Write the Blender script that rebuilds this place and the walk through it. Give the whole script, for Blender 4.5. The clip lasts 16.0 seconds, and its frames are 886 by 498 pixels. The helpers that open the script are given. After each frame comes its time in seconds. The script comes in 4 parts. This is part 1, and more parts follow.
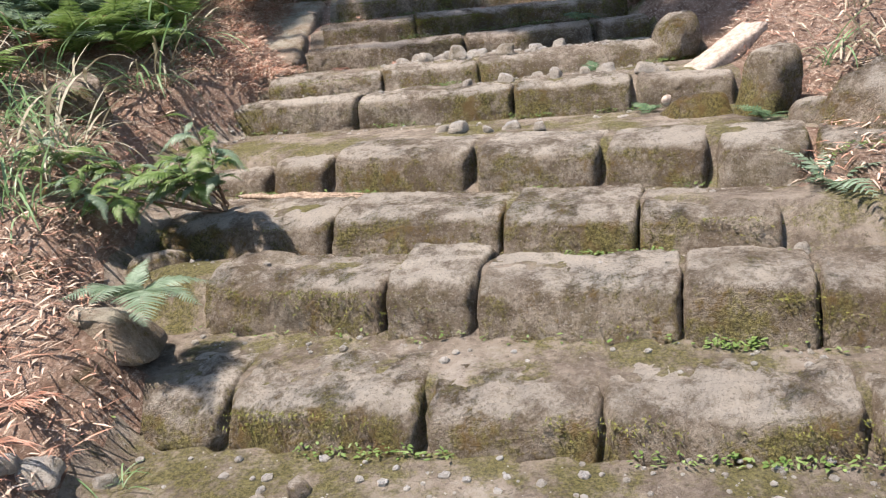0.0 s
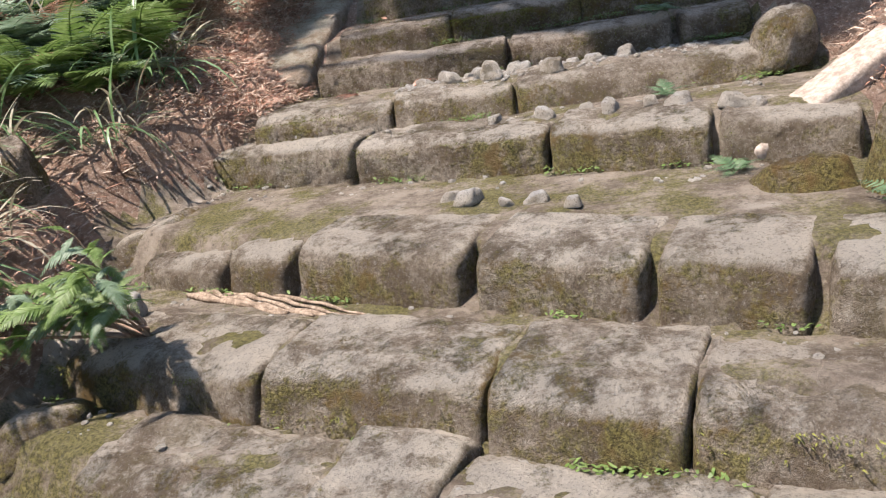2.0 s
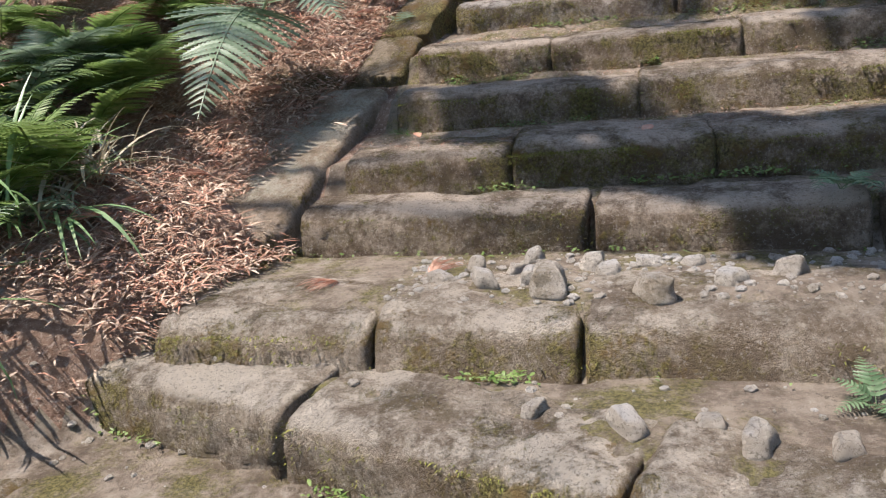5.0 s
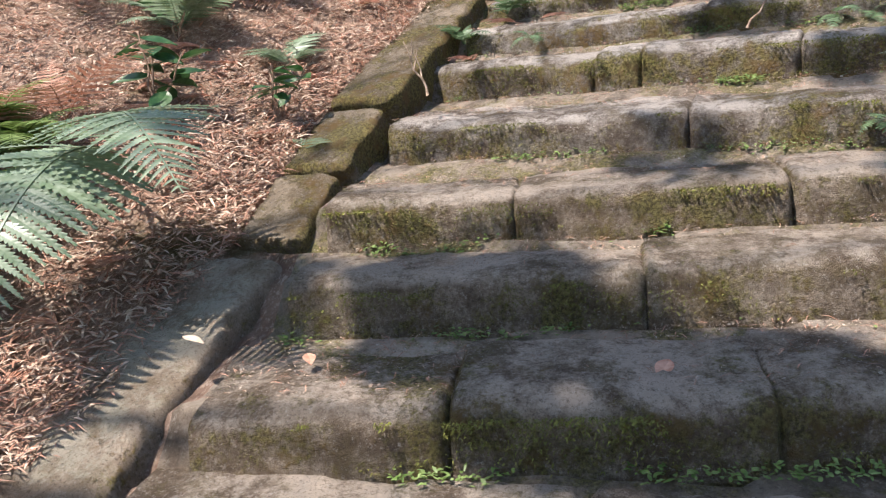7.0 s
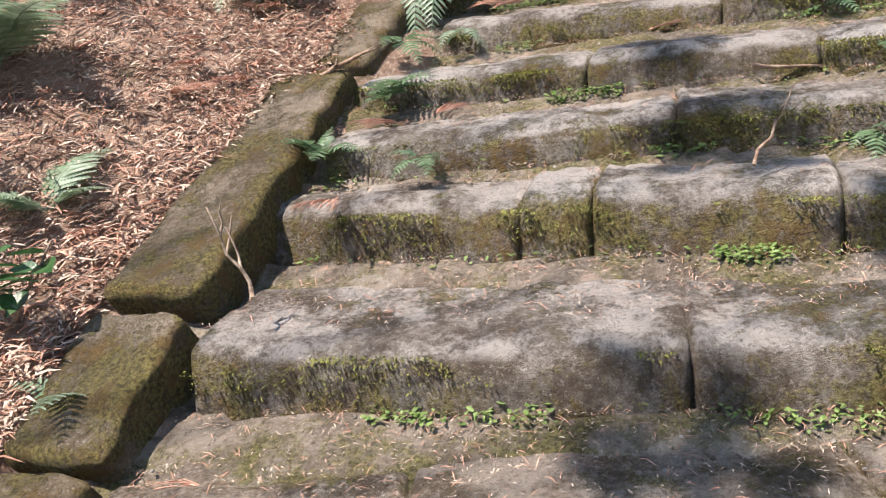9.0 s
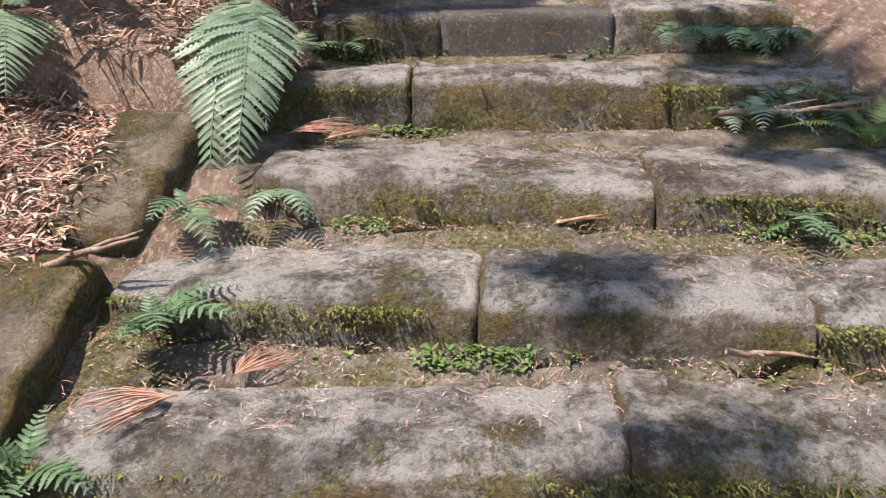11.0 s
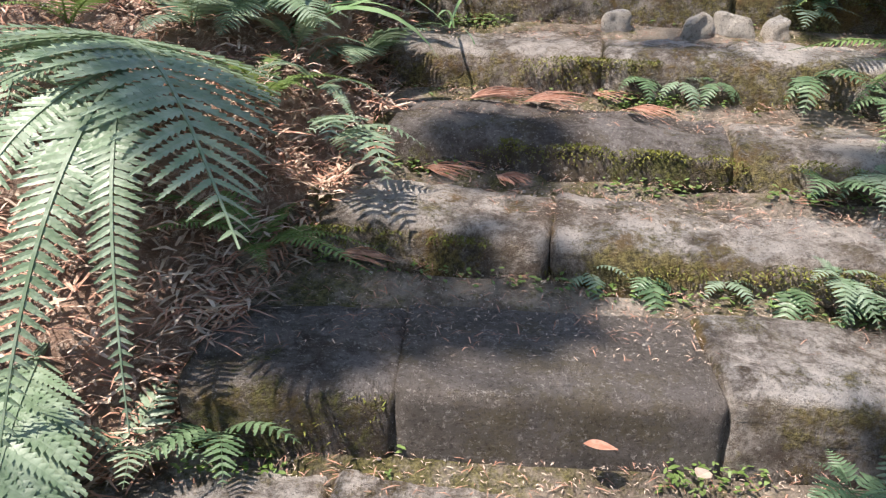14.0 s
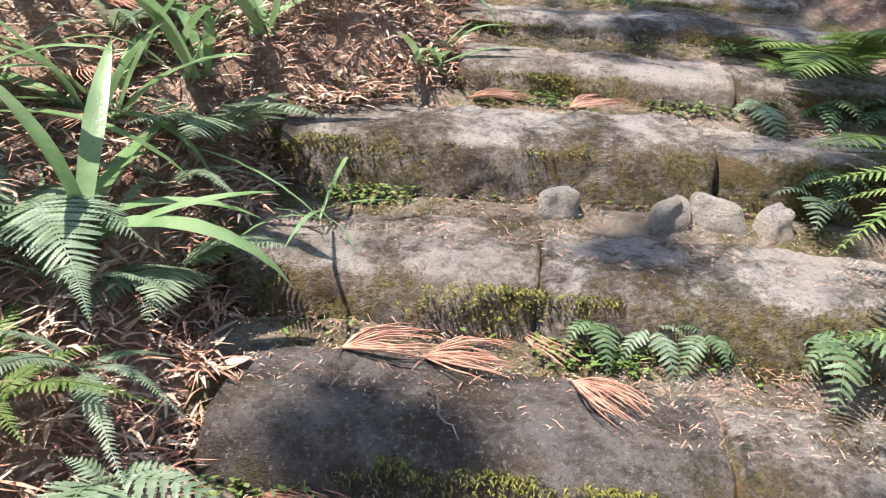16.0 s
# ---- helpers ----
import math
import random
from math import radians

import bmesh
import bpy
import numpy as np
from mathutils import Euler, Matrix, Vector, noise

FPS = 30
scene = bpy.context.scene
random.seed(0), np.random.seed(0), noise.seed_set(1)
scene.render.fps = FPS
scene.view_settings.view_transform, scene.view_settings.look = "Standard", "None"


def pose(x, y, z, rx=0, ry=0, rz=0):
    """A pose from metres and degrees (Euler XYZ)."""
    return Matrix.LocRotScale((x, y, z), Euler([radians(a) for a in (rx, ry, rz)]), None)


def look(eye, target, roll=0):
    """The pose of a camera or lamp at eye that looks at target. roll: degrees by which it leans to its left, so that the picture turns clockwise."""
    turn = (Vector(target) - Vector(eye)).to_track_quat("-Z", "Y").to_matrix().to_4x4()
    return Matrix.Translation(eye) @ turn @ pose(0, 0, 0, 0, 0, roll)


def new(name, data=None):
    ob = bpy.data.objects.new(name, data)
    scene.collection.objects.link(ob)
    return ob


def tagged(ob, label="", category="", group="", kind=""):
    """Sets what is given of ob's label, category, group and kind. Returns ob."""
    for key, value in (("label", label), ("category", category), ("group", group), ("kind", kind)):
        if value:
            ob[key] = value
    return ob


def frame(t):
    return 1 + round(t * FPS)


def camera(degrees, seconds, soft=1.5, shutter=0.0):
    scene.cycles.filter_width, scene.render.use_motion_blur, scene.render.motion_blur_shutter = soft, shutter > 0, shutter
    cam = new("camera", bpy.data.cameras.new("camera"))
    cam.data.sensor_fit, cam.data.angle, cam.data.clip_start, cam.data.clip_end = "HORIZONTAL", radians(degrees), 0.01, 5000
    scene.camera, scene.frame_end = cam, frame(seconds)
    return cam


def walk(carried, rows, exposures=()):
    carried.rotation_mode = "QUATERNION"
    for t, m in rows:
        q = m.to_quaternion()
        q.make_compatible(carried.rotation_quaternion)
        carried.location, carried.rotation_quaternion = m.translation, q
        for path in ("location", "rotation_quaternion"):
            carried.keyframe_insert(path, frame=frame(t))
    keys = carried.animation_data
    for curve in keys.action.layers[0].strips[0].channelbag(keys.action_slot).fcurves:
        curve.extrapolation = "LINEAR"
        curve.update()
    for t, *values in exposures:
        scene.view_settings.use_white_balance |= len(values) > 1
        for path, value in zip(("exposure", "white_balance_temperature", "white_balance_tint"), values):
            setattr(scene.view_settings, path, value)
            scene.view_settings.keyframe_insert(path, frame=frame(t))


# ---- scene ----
cam = camera(57.5, 16.0, 1.2)
# seconds, eye x y z, yaw, pitch, roll
PATH = [
    (0, -0.061, -0.099, 1.417, 0.33, -16.54, -6.25),
    (0.5, -0.047, 0.239, 1.474, 3.56, -18.36, -7.79),
    (1, 0.091, 0.582, 1.502, 5.12, -18.40, -8.07),
    (1.5, 0.381, 0.889, 1.609, 6.16, -19.01, -8.90),
    (2, 0.460, 1.196, 1.684, 9.42, -19.13, -9.85),
    (2.5, 0.497, 1.624, 1.824, 11.70, -17.32, -7.02),
    (3, 0.638, 1.977, 1.830, 12.39, -17.46, -6.55),
    (5.5, 0.489, 3.551, 2.037, 17.28, -16.58, -6.20),
    (6, 0.451, 3.910, 2.138, 13.92, -15.97, -4.38),
    (6.5, 0.488, 4.247, 2.283, 13.79, -15.50, -5.00),
    (7, 0.414, 4.649, 2.284, 14.92, -14.37, -6.14),
    (7.5, 0.360, 5.166, 2.480, 14.17, -13.58, -6.15),
    (8, 0.424, 5.560, 2.571, 13.03, -14.61, -6.12),
    (10.5, 0.097, 7.153, 3.098, -2.51, -18.83, -3.84),
    (11, 0.203, 7.519, 3.237, -5.73, -19.78, -0.35),
    (11.5, 0.395, 7.784, 3.339, -4.69, -20.58, -0.01),
    (12, 0.504, 8.051, 3.479, 2.63, -21.58, -1.65),
    (12.5, 0.531, 8.377, 3.604, 4.44, -22.22, -0.74),
    (13, 0.646, 8.685, 3.673, 3.32, -22.02, 0.46),
    (13.5, 0.692, 8.955, 3.813, 4.16, -21.98, 0.48),
    (14, 0.689, 9.258, 3.926, 3.34, -22.09, 1.65),
    (14.5, 0.773, 9.503, 3.986, -0.77, -22.07, 3.21),
    (15, 0.783, 9.742, 4.145, -0.56, -21.80, 3.21),
    (15.5, 0.704, 10.085, 4.211, 0.91, -21.34, 3.02),
    (16, 0.768, 10.364, 4.269, -1.72, -21.90, 4.44),
]


def heading(x, y, z, yaw, pitch, roll):
    a, b = radians(yaw), radians(pitch)
    way = Vector((-math.sin(a) * math.cos(b), math.cos(a) * math.cos(b), math.sin(b)))
    return look((x, y, z), Vector((x, y, z)) + way, roll)


EXPOSURES = [(0, 1.2), (3, 1.12), (6, 1.2), (7, 1.4), (8, 1.42), (11, 1.15), (12, 1.22), (13.5, 1.25), (15, 1.44), (16, 1.46)]
walk(cam, [(t, heading(*p)) for t, *p in PATH], EXPOSURES)

# ---- light ----
SUN_EL, SUN_AZ = 68.0, 250.0  # azimuth clockwise from +y
world = bpy.data.worlds.new("sky")
scene.world = world
world.use_nodes = True
wn = world.node_tree.nodes
sky = wn.new("ShaderNodeTexSky")
sky.sky_type, sky.sun_disc = "NISHITA", False
sky.sun_elevation, sky.sun_rotation = radians(SUN_EL), radians(SUN_AZ)
world.node_tree.links.new(sky.outputs[0], wn["Background"].inputs[0])
wn["Background"].inputs[1].default_value = 0.10
sun = new("sun", bpy.data.lights.new("sun", "SUN"))
sun.data.energy, sun.data.angle, sun.data.color = 5.0, radians(0.6), (1.0, 0.89, 0.82)
SUN_WAY = Vector((math.sin(radians(SUN_AZ)) * math.cos(radians(SUN_EL)), math.cos(radians(SUN_AZ)) * math.cos(radians(SUN_EL)), math.sin(radians(SUN_EL))))
sun.matrix_world = look(SUN_WAY * 30, (0, 0, 0))


# ---- materials ----
class Nodes:
    """A short hand for building a node material in world space."""

    def __init__(self, name, rough=0.9):
        self.m = bpy.data.materials.new(name)
        self.m.use_nodes = True
        self.t = self.m.node_tree
        self.b = self.t.nodes["Principled BSDF"]
        self.b.inputs["Roughness"].default_value = rough
        self.b.inputs["Specular IOR Level"].default_value = 0.25
        self.geo = self.t.nodes.new("ShaderNodeNewGeometry")
        self.info = self.t.nodes.new("ShaderNodeObjectInfo")

    def put(self, a, b):
        self.t.links.new(a, b)

    def noise(self, scale, detail=6, rough=0.6, stretch=None):
        n = self.t.nodes.new("ShaderNodeTexNoise")
        n.inputs["Scale"].default_value, n.inputs["Detail"].default_value, n.inputs["Roughness"].default_value = scale, detail, rough
        v = self.geo.outputs["Position"]
        if stretch:
            mp = self.t.nodes.new("ShaderNodeMapping")
            mp.inputs["Scale"].default_value = stretch
            self.put(v, mp.inputs[0])
            v = mp.outputs[0]
        self.put(v, n.inputs["Vector"])
        return n.outputs["Fac"]

    def step(self, fac, lo, hi, a=0.0, b=1.0):
        r = self.t.nodes.new("ShaderNodeMapRange")
        r.interpolation_type = "SMOOTHSTEP"
        for i, v in enumerate((lo, hi, a, b)):
            r.inputs[i + 1].default_value = v
        self.put(fac, r.inputs[0])
        return r.outputs[0]

    def math(self, op, a, b):
        n = self.t.nodes.new("ShaderNodeMath")
        n.operation = op
        for i, v in enumerate((a, b)):
            if isinstance(v, (int, float)):
                n.inputs[i].default_value = v
            else:
                self.put(v, n.inputs[i])
        return n.outputs[0]

    def mix(self, fac, a, b, mode="MIX"):
        n = self.t.nodes.new("ShaderNodeMix")
        n.data_type, n.blend_type = "RGBA", mode
        for sock, v in ((n.inputs[0], fac), (n.inputs[6], a), (n.inputs[7], b)):
            if isinstance(v, tuple):
                sock.default_value = (*v, 1)
            elif isinstance(v, (int, float)):
                sock.default_value = v
            else:
                self.put(v, sock)
        return n.outputs[2]

    def color(self, c):
        self.put(c, self.b.inputs["Base Color"])

    def bump(self, height, strength, dist=0.01):
        n = self.t.nodes.new("ShaderNodeBump")
        n.inputs["Strength"].default_value, n.inputs["Distance"].default_value = strength, dist
        self.put(height, n.inputs["Height"])
        self.put(n.outputs[0], self.b.inputs["Normal"])

    def up(self):
        s = self.t.nodes.new("ShaderNodeSeparateXYZ")
        self.put(self.geo.outputs["Normal"], s.inputs[0])
        return s.outputs[2]


def stone_material(name, pale, dark, moss, moss_lo, sunlit_top=0.35):
    """Weathered stone: worn tops with sun patches painted in, pitted grain, moss that keeps to the steep and rounded
    sides.
    """
    n = Nodes(name, 0.92)
    tone = n.mix(n.step(n.noise(5.0, 10, 0.75), 0.40, 0.60), dark, pale)
    tone = n.mix(n.math("MULTIPLY", n.step(n.noise(14, 9, 0.8), 0.47, 0.58), 0.65), tone, n.mix(0.75, tone, dark))
    tone = n.mix(n.step(n.noise(40, 8, 0.85), 0.40, 0.60), n.mix(0.35, tone, dark), tone)
    flat = n.step(n.up(), 0.50, 0.92)
    # pale blotches on upward faces: wear, plus sunlight put into the colour
    sun_wear = n.math("MULTIPLY", flat, n.step(n.noise(3.0, 9, 0.78), 0.44, 0.56))
    film = n.step(n.noise(4.2, 9, 0.8), 0.50, 0.62)
    tone = n.mix(n.math("MULTIPLY", film, 0.55), tone, (0.155, 0.125, 0.06))
    tone = n.mix(n.math("MULTIPLY", sun_wear, sunlit_top), tone, tuple(min(0.74, 1.35 * c + 0.12) for c in pale))
    tone = n.mix(n.math("MULTIPLY", n.step(n.noise(95, 4, 0.8), 0.53, 0.62), 0.48), tone, (0.045, 0.035, 0.026))
    tone = n.mix(n.math("MULTIPLY", n.step(n.noise(70, 5, 0.85), 0.55, 0.64), 0.55), tone, (0.64, 0.59, 0.52))
    tone = n.mix(n.math("MULTIPLY", n.info.outputs["Random"], 0.4), tone, n.mix(0.5, tone, (0.24, 0.17, 0.11)))
    patch = n.math("ADD", n.noise(2.7, 10, 0.78), n.math("MULTIPLY", n.noise(45, 5, 0.8), 0.34))
    patch = n.math("SUBTRACT", patch, n.math("MULTIPLY", flat, 0.06))
    cover = n.step(patch, moss_lo, moss_lo + 0.12)
    green = n.mix(n.step(n.noise(80, 5, 0.8), 0.38, 0.64), tuple(c * 0.45 for c in moss), tuple(c * 2.1 for c in moss))
    green = n.mix(n.step(n.noise(9), 0.45, 0.65), green, (moss[0] * 1.3, moss[1] * 0.95, moss[2]))
    n.color(n.mix(n.math("MULTIPLY", cover, 0.85), tone, green))
    rough = n.math("ADD", n.math("MULTIPLY", n.noise(24, 10, 0.8), 1.3), n.math("MULTIPLY", n.noise(120, 5, 0.8), 0.7))
    n.bump(n.math("ADD", rough, n.math("MULTIPLY", n.math("MULTIPLY", cover, n.noise(90, 4, 0.8)), 1.8)), 1.0, 0.05)
    return n.m


def leaf_material(name, a, b, scale=14.0, gloss=0.5, thin=0.35):
    n = Nodes(name, gloss)
    n.b.inputs["Specular IOR Level"].default_value = 0.4
    c = n.mix(n.step(n.noise(scale, 4), 0.35, 0.65), a, b)
    c = n.mix(n.math("MULTIPLY", n.geo.outputs["Random Per Island"], 0.5), c, tuple(v * 0.55 for v in a))
    n.color(c)
    n.bump(n.noise(90, 3), 0.3, 0.004)
    tr = n.t.nodes.new("ShaderNodeBsdfTranslucent")
    n.put(c, tr.inputs[0])
    mx = n.t.nodes.new("ShaderNodeMixShader")
    mx.inputs[0].default_value = thin
    n.put(n.b.outputs[0], mx.inputs[1])
    n.put(tr.outputs[0], mx.inputs[2])
    n.put(mx.outputs[0], n.t.nodes["Material Output"].inputs[0])
    return n.m


STONE_PALE = stone_material("worn_sandstone", (0.47, 0.405, 0.325), (0.17, 0.130, 0.09), (0.155, 0.135, 0.04), 0.64, 0.75)
STONE_GREY = stone_material("grey_step_stone", (0.45, 0.375, 0.295), (0.135, 0.098, 0.066), (0.13, 0.115, 0.034), 0.64, 0.65)
STONE_MOSS = stone_material("mossy_step_stone", (0.46, 0.415, 0.365), (0.105, 0.080, 0.062), (0.155, 0.132, 0.040), 0.62, 0.85)
STONE_KERB = stone_material("mossy_kerb_stone", (0.34, 0.27, 0.18), (0.17, 0.13, 0.08), (0.165, 0.138, 0.04), 0.57, 0.4)
STONE_WHITE = stone_material("pale_pebble", (0.72, 0.68, 0.61), (0.50, 0.45, 0.38), (0.12, 0.11, 0.04), 0.85, 0.5)
STONE_SAND = stone_material("sandy_slab_stone", (0.56, 0.46, 0.36), (0.33, 0.26, 0.19), (0.165, 0.140, 0.035), 0.68, 0.5)
STONE_DARK = stone_material("dark_smooth_stone", (0.20, 0.18, 0.165), (0.075, 0.06, 0.05), (0.10, 0.10, 0.025), 0.66, 0.5)
CONCRETE = stone_material("grey_dressed_stone", (0.22, 0.195, 0.175), (0.15, 0.13, 0.11), (0.08, 0.075, 0.02), 0.84, 0.2)
MOSS = leaf_material("moss_green", (0.13, 0.14, 0.025), (0.27, 0.27, 0.06), 30, 0.8, 0.2)


def soil_material():
    n = Nodes("trodden_soil", 0.95)
    c = n.mix(n.step(n.noise(5, 9, 0.75), 0.36, 0.62), (0.15, 0.115, 0.085), (0.40, 0.335, 0.265))
    c = n.mix(n.math("MULTIPLY", n.step(n.noise(2.6, 7, 0.7), 0.54, 0.66), 0.7), c, (0.50, 0.44, 0.37))
    c = n.mix(n.math("MULTIPLY", n.step(n.noise(60, 6, 0.8), 0.52, 0.64), 0.6), c, (0.55, 0.49, 0.40))
    c = n.mix(n.math("MULTIPLY", n.step(n.noise(30, 6, 0.85), 0.53, 0.64), 0.75), c, (0.06, 0.043, 0.028))
    moss = n.step(n.math("ADD", n.noise(2.9, 9, 0.72), n.math("MULTIPLY", n.noise(50, 4, 0.8), 0.25)), 0.58, 0.72)
    green = n.mix(n.step(n.noise(80, 5, 0.8), 0.38, 0.64), (0.06, 0.058, 0.016), (0.25, 0.225, 0.07))
    c = n.mix(n.math("MULTIPLY", moss, 0.85), c, green)
    n.color(c)
    n.bump(n.math("ADD", n.noise(28, 9, 0.8), n.math("MULTIPLY", n.noise(110, 4, 0.75), 0.6)), 1.0, 0.04)
    return n.m


def litter_material():
    n = Nodes("leaf_litter", 0.95)
    c = n.mix(n.step(n.noise(6, 8, 0.75), 0.35, 0.65), (0.19, 0.115, 0.08), (0.45, 0.31, 0.23))
    c = n.mix(n.step(n.noise(60, 6, 0.8, (1, 0.25, 1)), 0.50, 0.62), c, (0.62, 0.49, 0.39))
    c = n.mix(n.math("MULTIPLY", n.step(n.noise(1.6, 6, 0.7), 0.55, 0.68), 0.7), c, (0.075, 0.075, 0.02))
    n.color(c)
    n.bump(n.math("ADD", n.noise(40, 8, 0.8), n.noise(110, 4, 0.8)), 1.0, 0.04)
    return n.m


SOIL, LITTER = soil_material(), litter_material()
FERN = leaf_material("fern_green", (0.12, 0.20, 0.045), (0.25, 0.34, 0.12), 20, 0.45)
FERN_PALE = leaf_material("pale_fern_green", (0.17, 0.25, 0.145), (0.31, 0.39, 0.28), 20, 0.4)
FERN_DARK = leaf_material("dark_fern_green", (0.085, 0.15, 0.07), (0.19, 0.28, 0.15), 20, 0.4)
STRAP = leaf_material("strap_leaf_green", (0.15, 0.27, 0.10), (0.30, 0.43, 0.23), 9, 0.35)
SHRUB = leaf_material("glossy_shrub_leaf", (0.02, 0.07, 0.02), (0.06, 0.13, 0.045), 20, 0.3, 0.2)
CANOPY = leaf_material("canopy_leaf", (0.05, 0.10, 0.03), (0.09, 0.15, 0.05), 4, 0.5)
DRY_RED = leaf_material("dry_cedar_red", (0.38, 0.185, 0.12), (0.58, 0.36, 0.265), 30, 0.8, 0.15)
DRY_TAN = leaf_material("dry_leaf_tan", (0.48, 0.36, 0.27), (0.68, 0.56, 0.45), 30, 0.8, 0.2)
DRY_GRASS = leaf_material("dry_grass", (0.28, 0.25, 0.17), (0.45, 0.42, 0.32), 10, 0.7, 0.2)


def wood_material(name, a, b):
    n = Nodes(name, 0.9)
    n.color(n.mix(n.step(n.noise(30, 6, 0.7), 0.35, 0.65), a, b))
    n.bump(n.noise(50, 6, 0.7), 0.8, 0.01)
    return n.m


TWIG = wood_material("twig_bark", (0.16, 0.10, 0.07), (0.34, 0.25, 0.18))
ROOT = wood_material("weathered_root", (0.14, 0.10, 0.07), (0.36, 0.28, 0.21))
TIMBER = wood_material("bleached_timber", (0.24, 0.19, 0.15), (0.44, 0.37, 0.31))
BARK = wood_material("tree_bark", (0.07, 0.05, 0.035), (0.17, 0.13, 0.09))

# ---- plan of the flight ----
# height of each step's nose, and its line y = at + turn * x
STEPS = {}


def plan_step(k, z, at, turn, left, right):
    STEPS[k] = (z, at, turn, left, right)


plan_step(0, 0.06, 1.35, -0.25, -1.6, 1.8)
plan_step(1, 0.225, 2.17, -0.25, -1.25, 1.6)
plan_step(2, 0.44, 2.70, -0.33, -1.15, 1.75)
plan_step(3, 0.568, 3.20, -0.33, -1.48, 1.30)
plan_step(4, 0.735, 3.88, -0.40, -1.50, 1.75)
plan_step(5, 0.924, 4.88, -0.30, -1.64, 1.60)
plan_step(6, 1.062, 5.34, 0.03, -1.12, 1.75)
plan_step(7, 1.20, 6.17, -0.02, -0.98, 1.55)
plan_step(8, 1.365, 6.50, 0.08, -0.85, 1.55)
plan_step(9, 1.545, 7.05, 0.06, -0.78, 1.60)
plan_step(10, 1.742, 7.42, 0.06, -0.75, 1.65)
plan_step(11, 1.945, 7.98, -0.12, -0.70, 1.65)
plan_step(12, 2.15, 8.56, -0.22, -0.66, 1.65)
plan_step(13, 2.31, 8.92, -0.14, -0.50, 1.70)
plan_step(14, 2.47, 9.38, -0.22, -0.44, 1.75)
plan_step(15, 2.63, 9.86, -0.20, -0.12, 1.80)
plan_step(16, 2.84, 10.38, -0.10, -0.18, 1.80)
plan_step(17, 3.04, 10.70, 0.03, 0.08, 1.90)
plan_step(18, 3.19, 11.30, -0.10, 0.22, 2.00)
plan_step(19, 3.345, 11.76, -0.13, 0.34, 2.05)
plan_step(20, 3.535, 12.18, -0.12, 0.32, 2.15)
plan_step(21, 3.74, 12.54, 0.0, 0.36, 2.25)
plan_step(22, 3.87, 12.97, 0.0, 0.85, 2.2)
plan_step(23, 3.97, 13.42, 0.0, 0.85, 2.2)
plan_step(24, 4.05, 13.90, 0.0, 0.90, 2.2)
KS = sorted(STEPS)


def nose(k, x):
    return STEPS[k][1] + STEPS[k][2] * x


# rise of the tread up to the foot of each step, where it is not 0.045
RISE = {1: 0.03, 2: 0.035, 3: -0.03, 4: -0.03, 5: 0.015, 6: 0.0, 7: -0.03, 8: 0.0, 9: 0.02}


def foot(k):
    """Height of the soil at the foot of step k."""
    return STEPS[k - 1][0] + RISE.get(k, 0.045) if k > 0 else 0.0


def edges(y):
    """Left and right edge of the flight, and its mean height, at y."""
    ys = [nose(k, 0.4) for k in KS]
    return (np.interp(y, ys, [STEPS[k][3] for k in KS]), np.interp(y, ys, [STEPS[k][4] for k in KS]), np.interp(y, ys, [STEPS[k][0] for k in KS]))


def lumps(x, y, scale, seed=0.0):
    return noise.noise(Vector((x * scale, y * scale, seed)))


def ground_z(x, y):
    left, right, mean = edges(y)
    if y < 1.3:
        mean = 0.06 + 0.06 * (y - 1.3)
    if y > 14:
        mean = 4.05 + 0.25 * min(y - 14, 40)
    xc = min(max(x, left), right)
    tread = mean
    for k in KS[:-1]:
        a, b = nose(k, xc) + 0.10, nose(k + 1, xc) - 0.05
        if a <= y <= b:
            s = (y - a) / max(b - a, 0.01)
            if k < 7:
                # soil lies over the backs of the lower stones
                top = STEPS[k][0] - 0.014 + 0.024 * min(1.0, (y - a) / 0.09)
                tread = top + (foot(k + 1) - top) * max(0.0, (s - 0.3) / 0.7)
                break
            tread = STEPS[k][0] - 0.016 + (foot(k + 1) - STEPS[k][0] + 0.016) * min(1.0, max(0.0, (s - 0.5) / 0.4))
            break
        if b < y < nose(k + 1, xc) + 0.10:
            tread = foot(k + 1) + (STEPS[k + 1][0] - 0.02 - foot(k + 1)) * (y - b) / 0.15 - 0.05
            break
    if y < nose(0, xc) + 0.1:
        tread = mean
    tread += 0.012 * lumps(x, y, 4) + 0.006 * lumps(x, y, 14, 3)
    out = max(left - x, x - right, 0.0)
    if out <= 0:
        return tread
    kerbed = 1.0 if x < left and 6.1 < y < 10.3 else 0.0
    side = 0.30 if x < left else 0.42
    side *= min(max((y - 1.6) / 2.4, 0.12), 1.0)
    bank = mean + 0.03 - 0.12 * kerbed + side * min(max(out - 0.3 * kerbed, 0), 8) + 0.05 * lumps(x, y, 1.5, 7) * min(out * 2, 1) + 0.02 * lumps(x, y, 6, 5)
    w = min(out / 0.25, 1.0)
    return tread * (1 - w) + bank * w


def surface_z(x, y):
    """The ground or the worn tops of the step stones, whichever is higher."""
    z = ground_z(x, y)
    for k in KS:
        if k > 6 and STEPS[k][3] < x < STEPS[k][4] and 0.07 < y - nose(k, x) < 0.5 and (k == KS[-1] or y < nose(k + 1, x) - 0.06):
            z = max(z, STEPS[k][0] + 0.012)
    return z


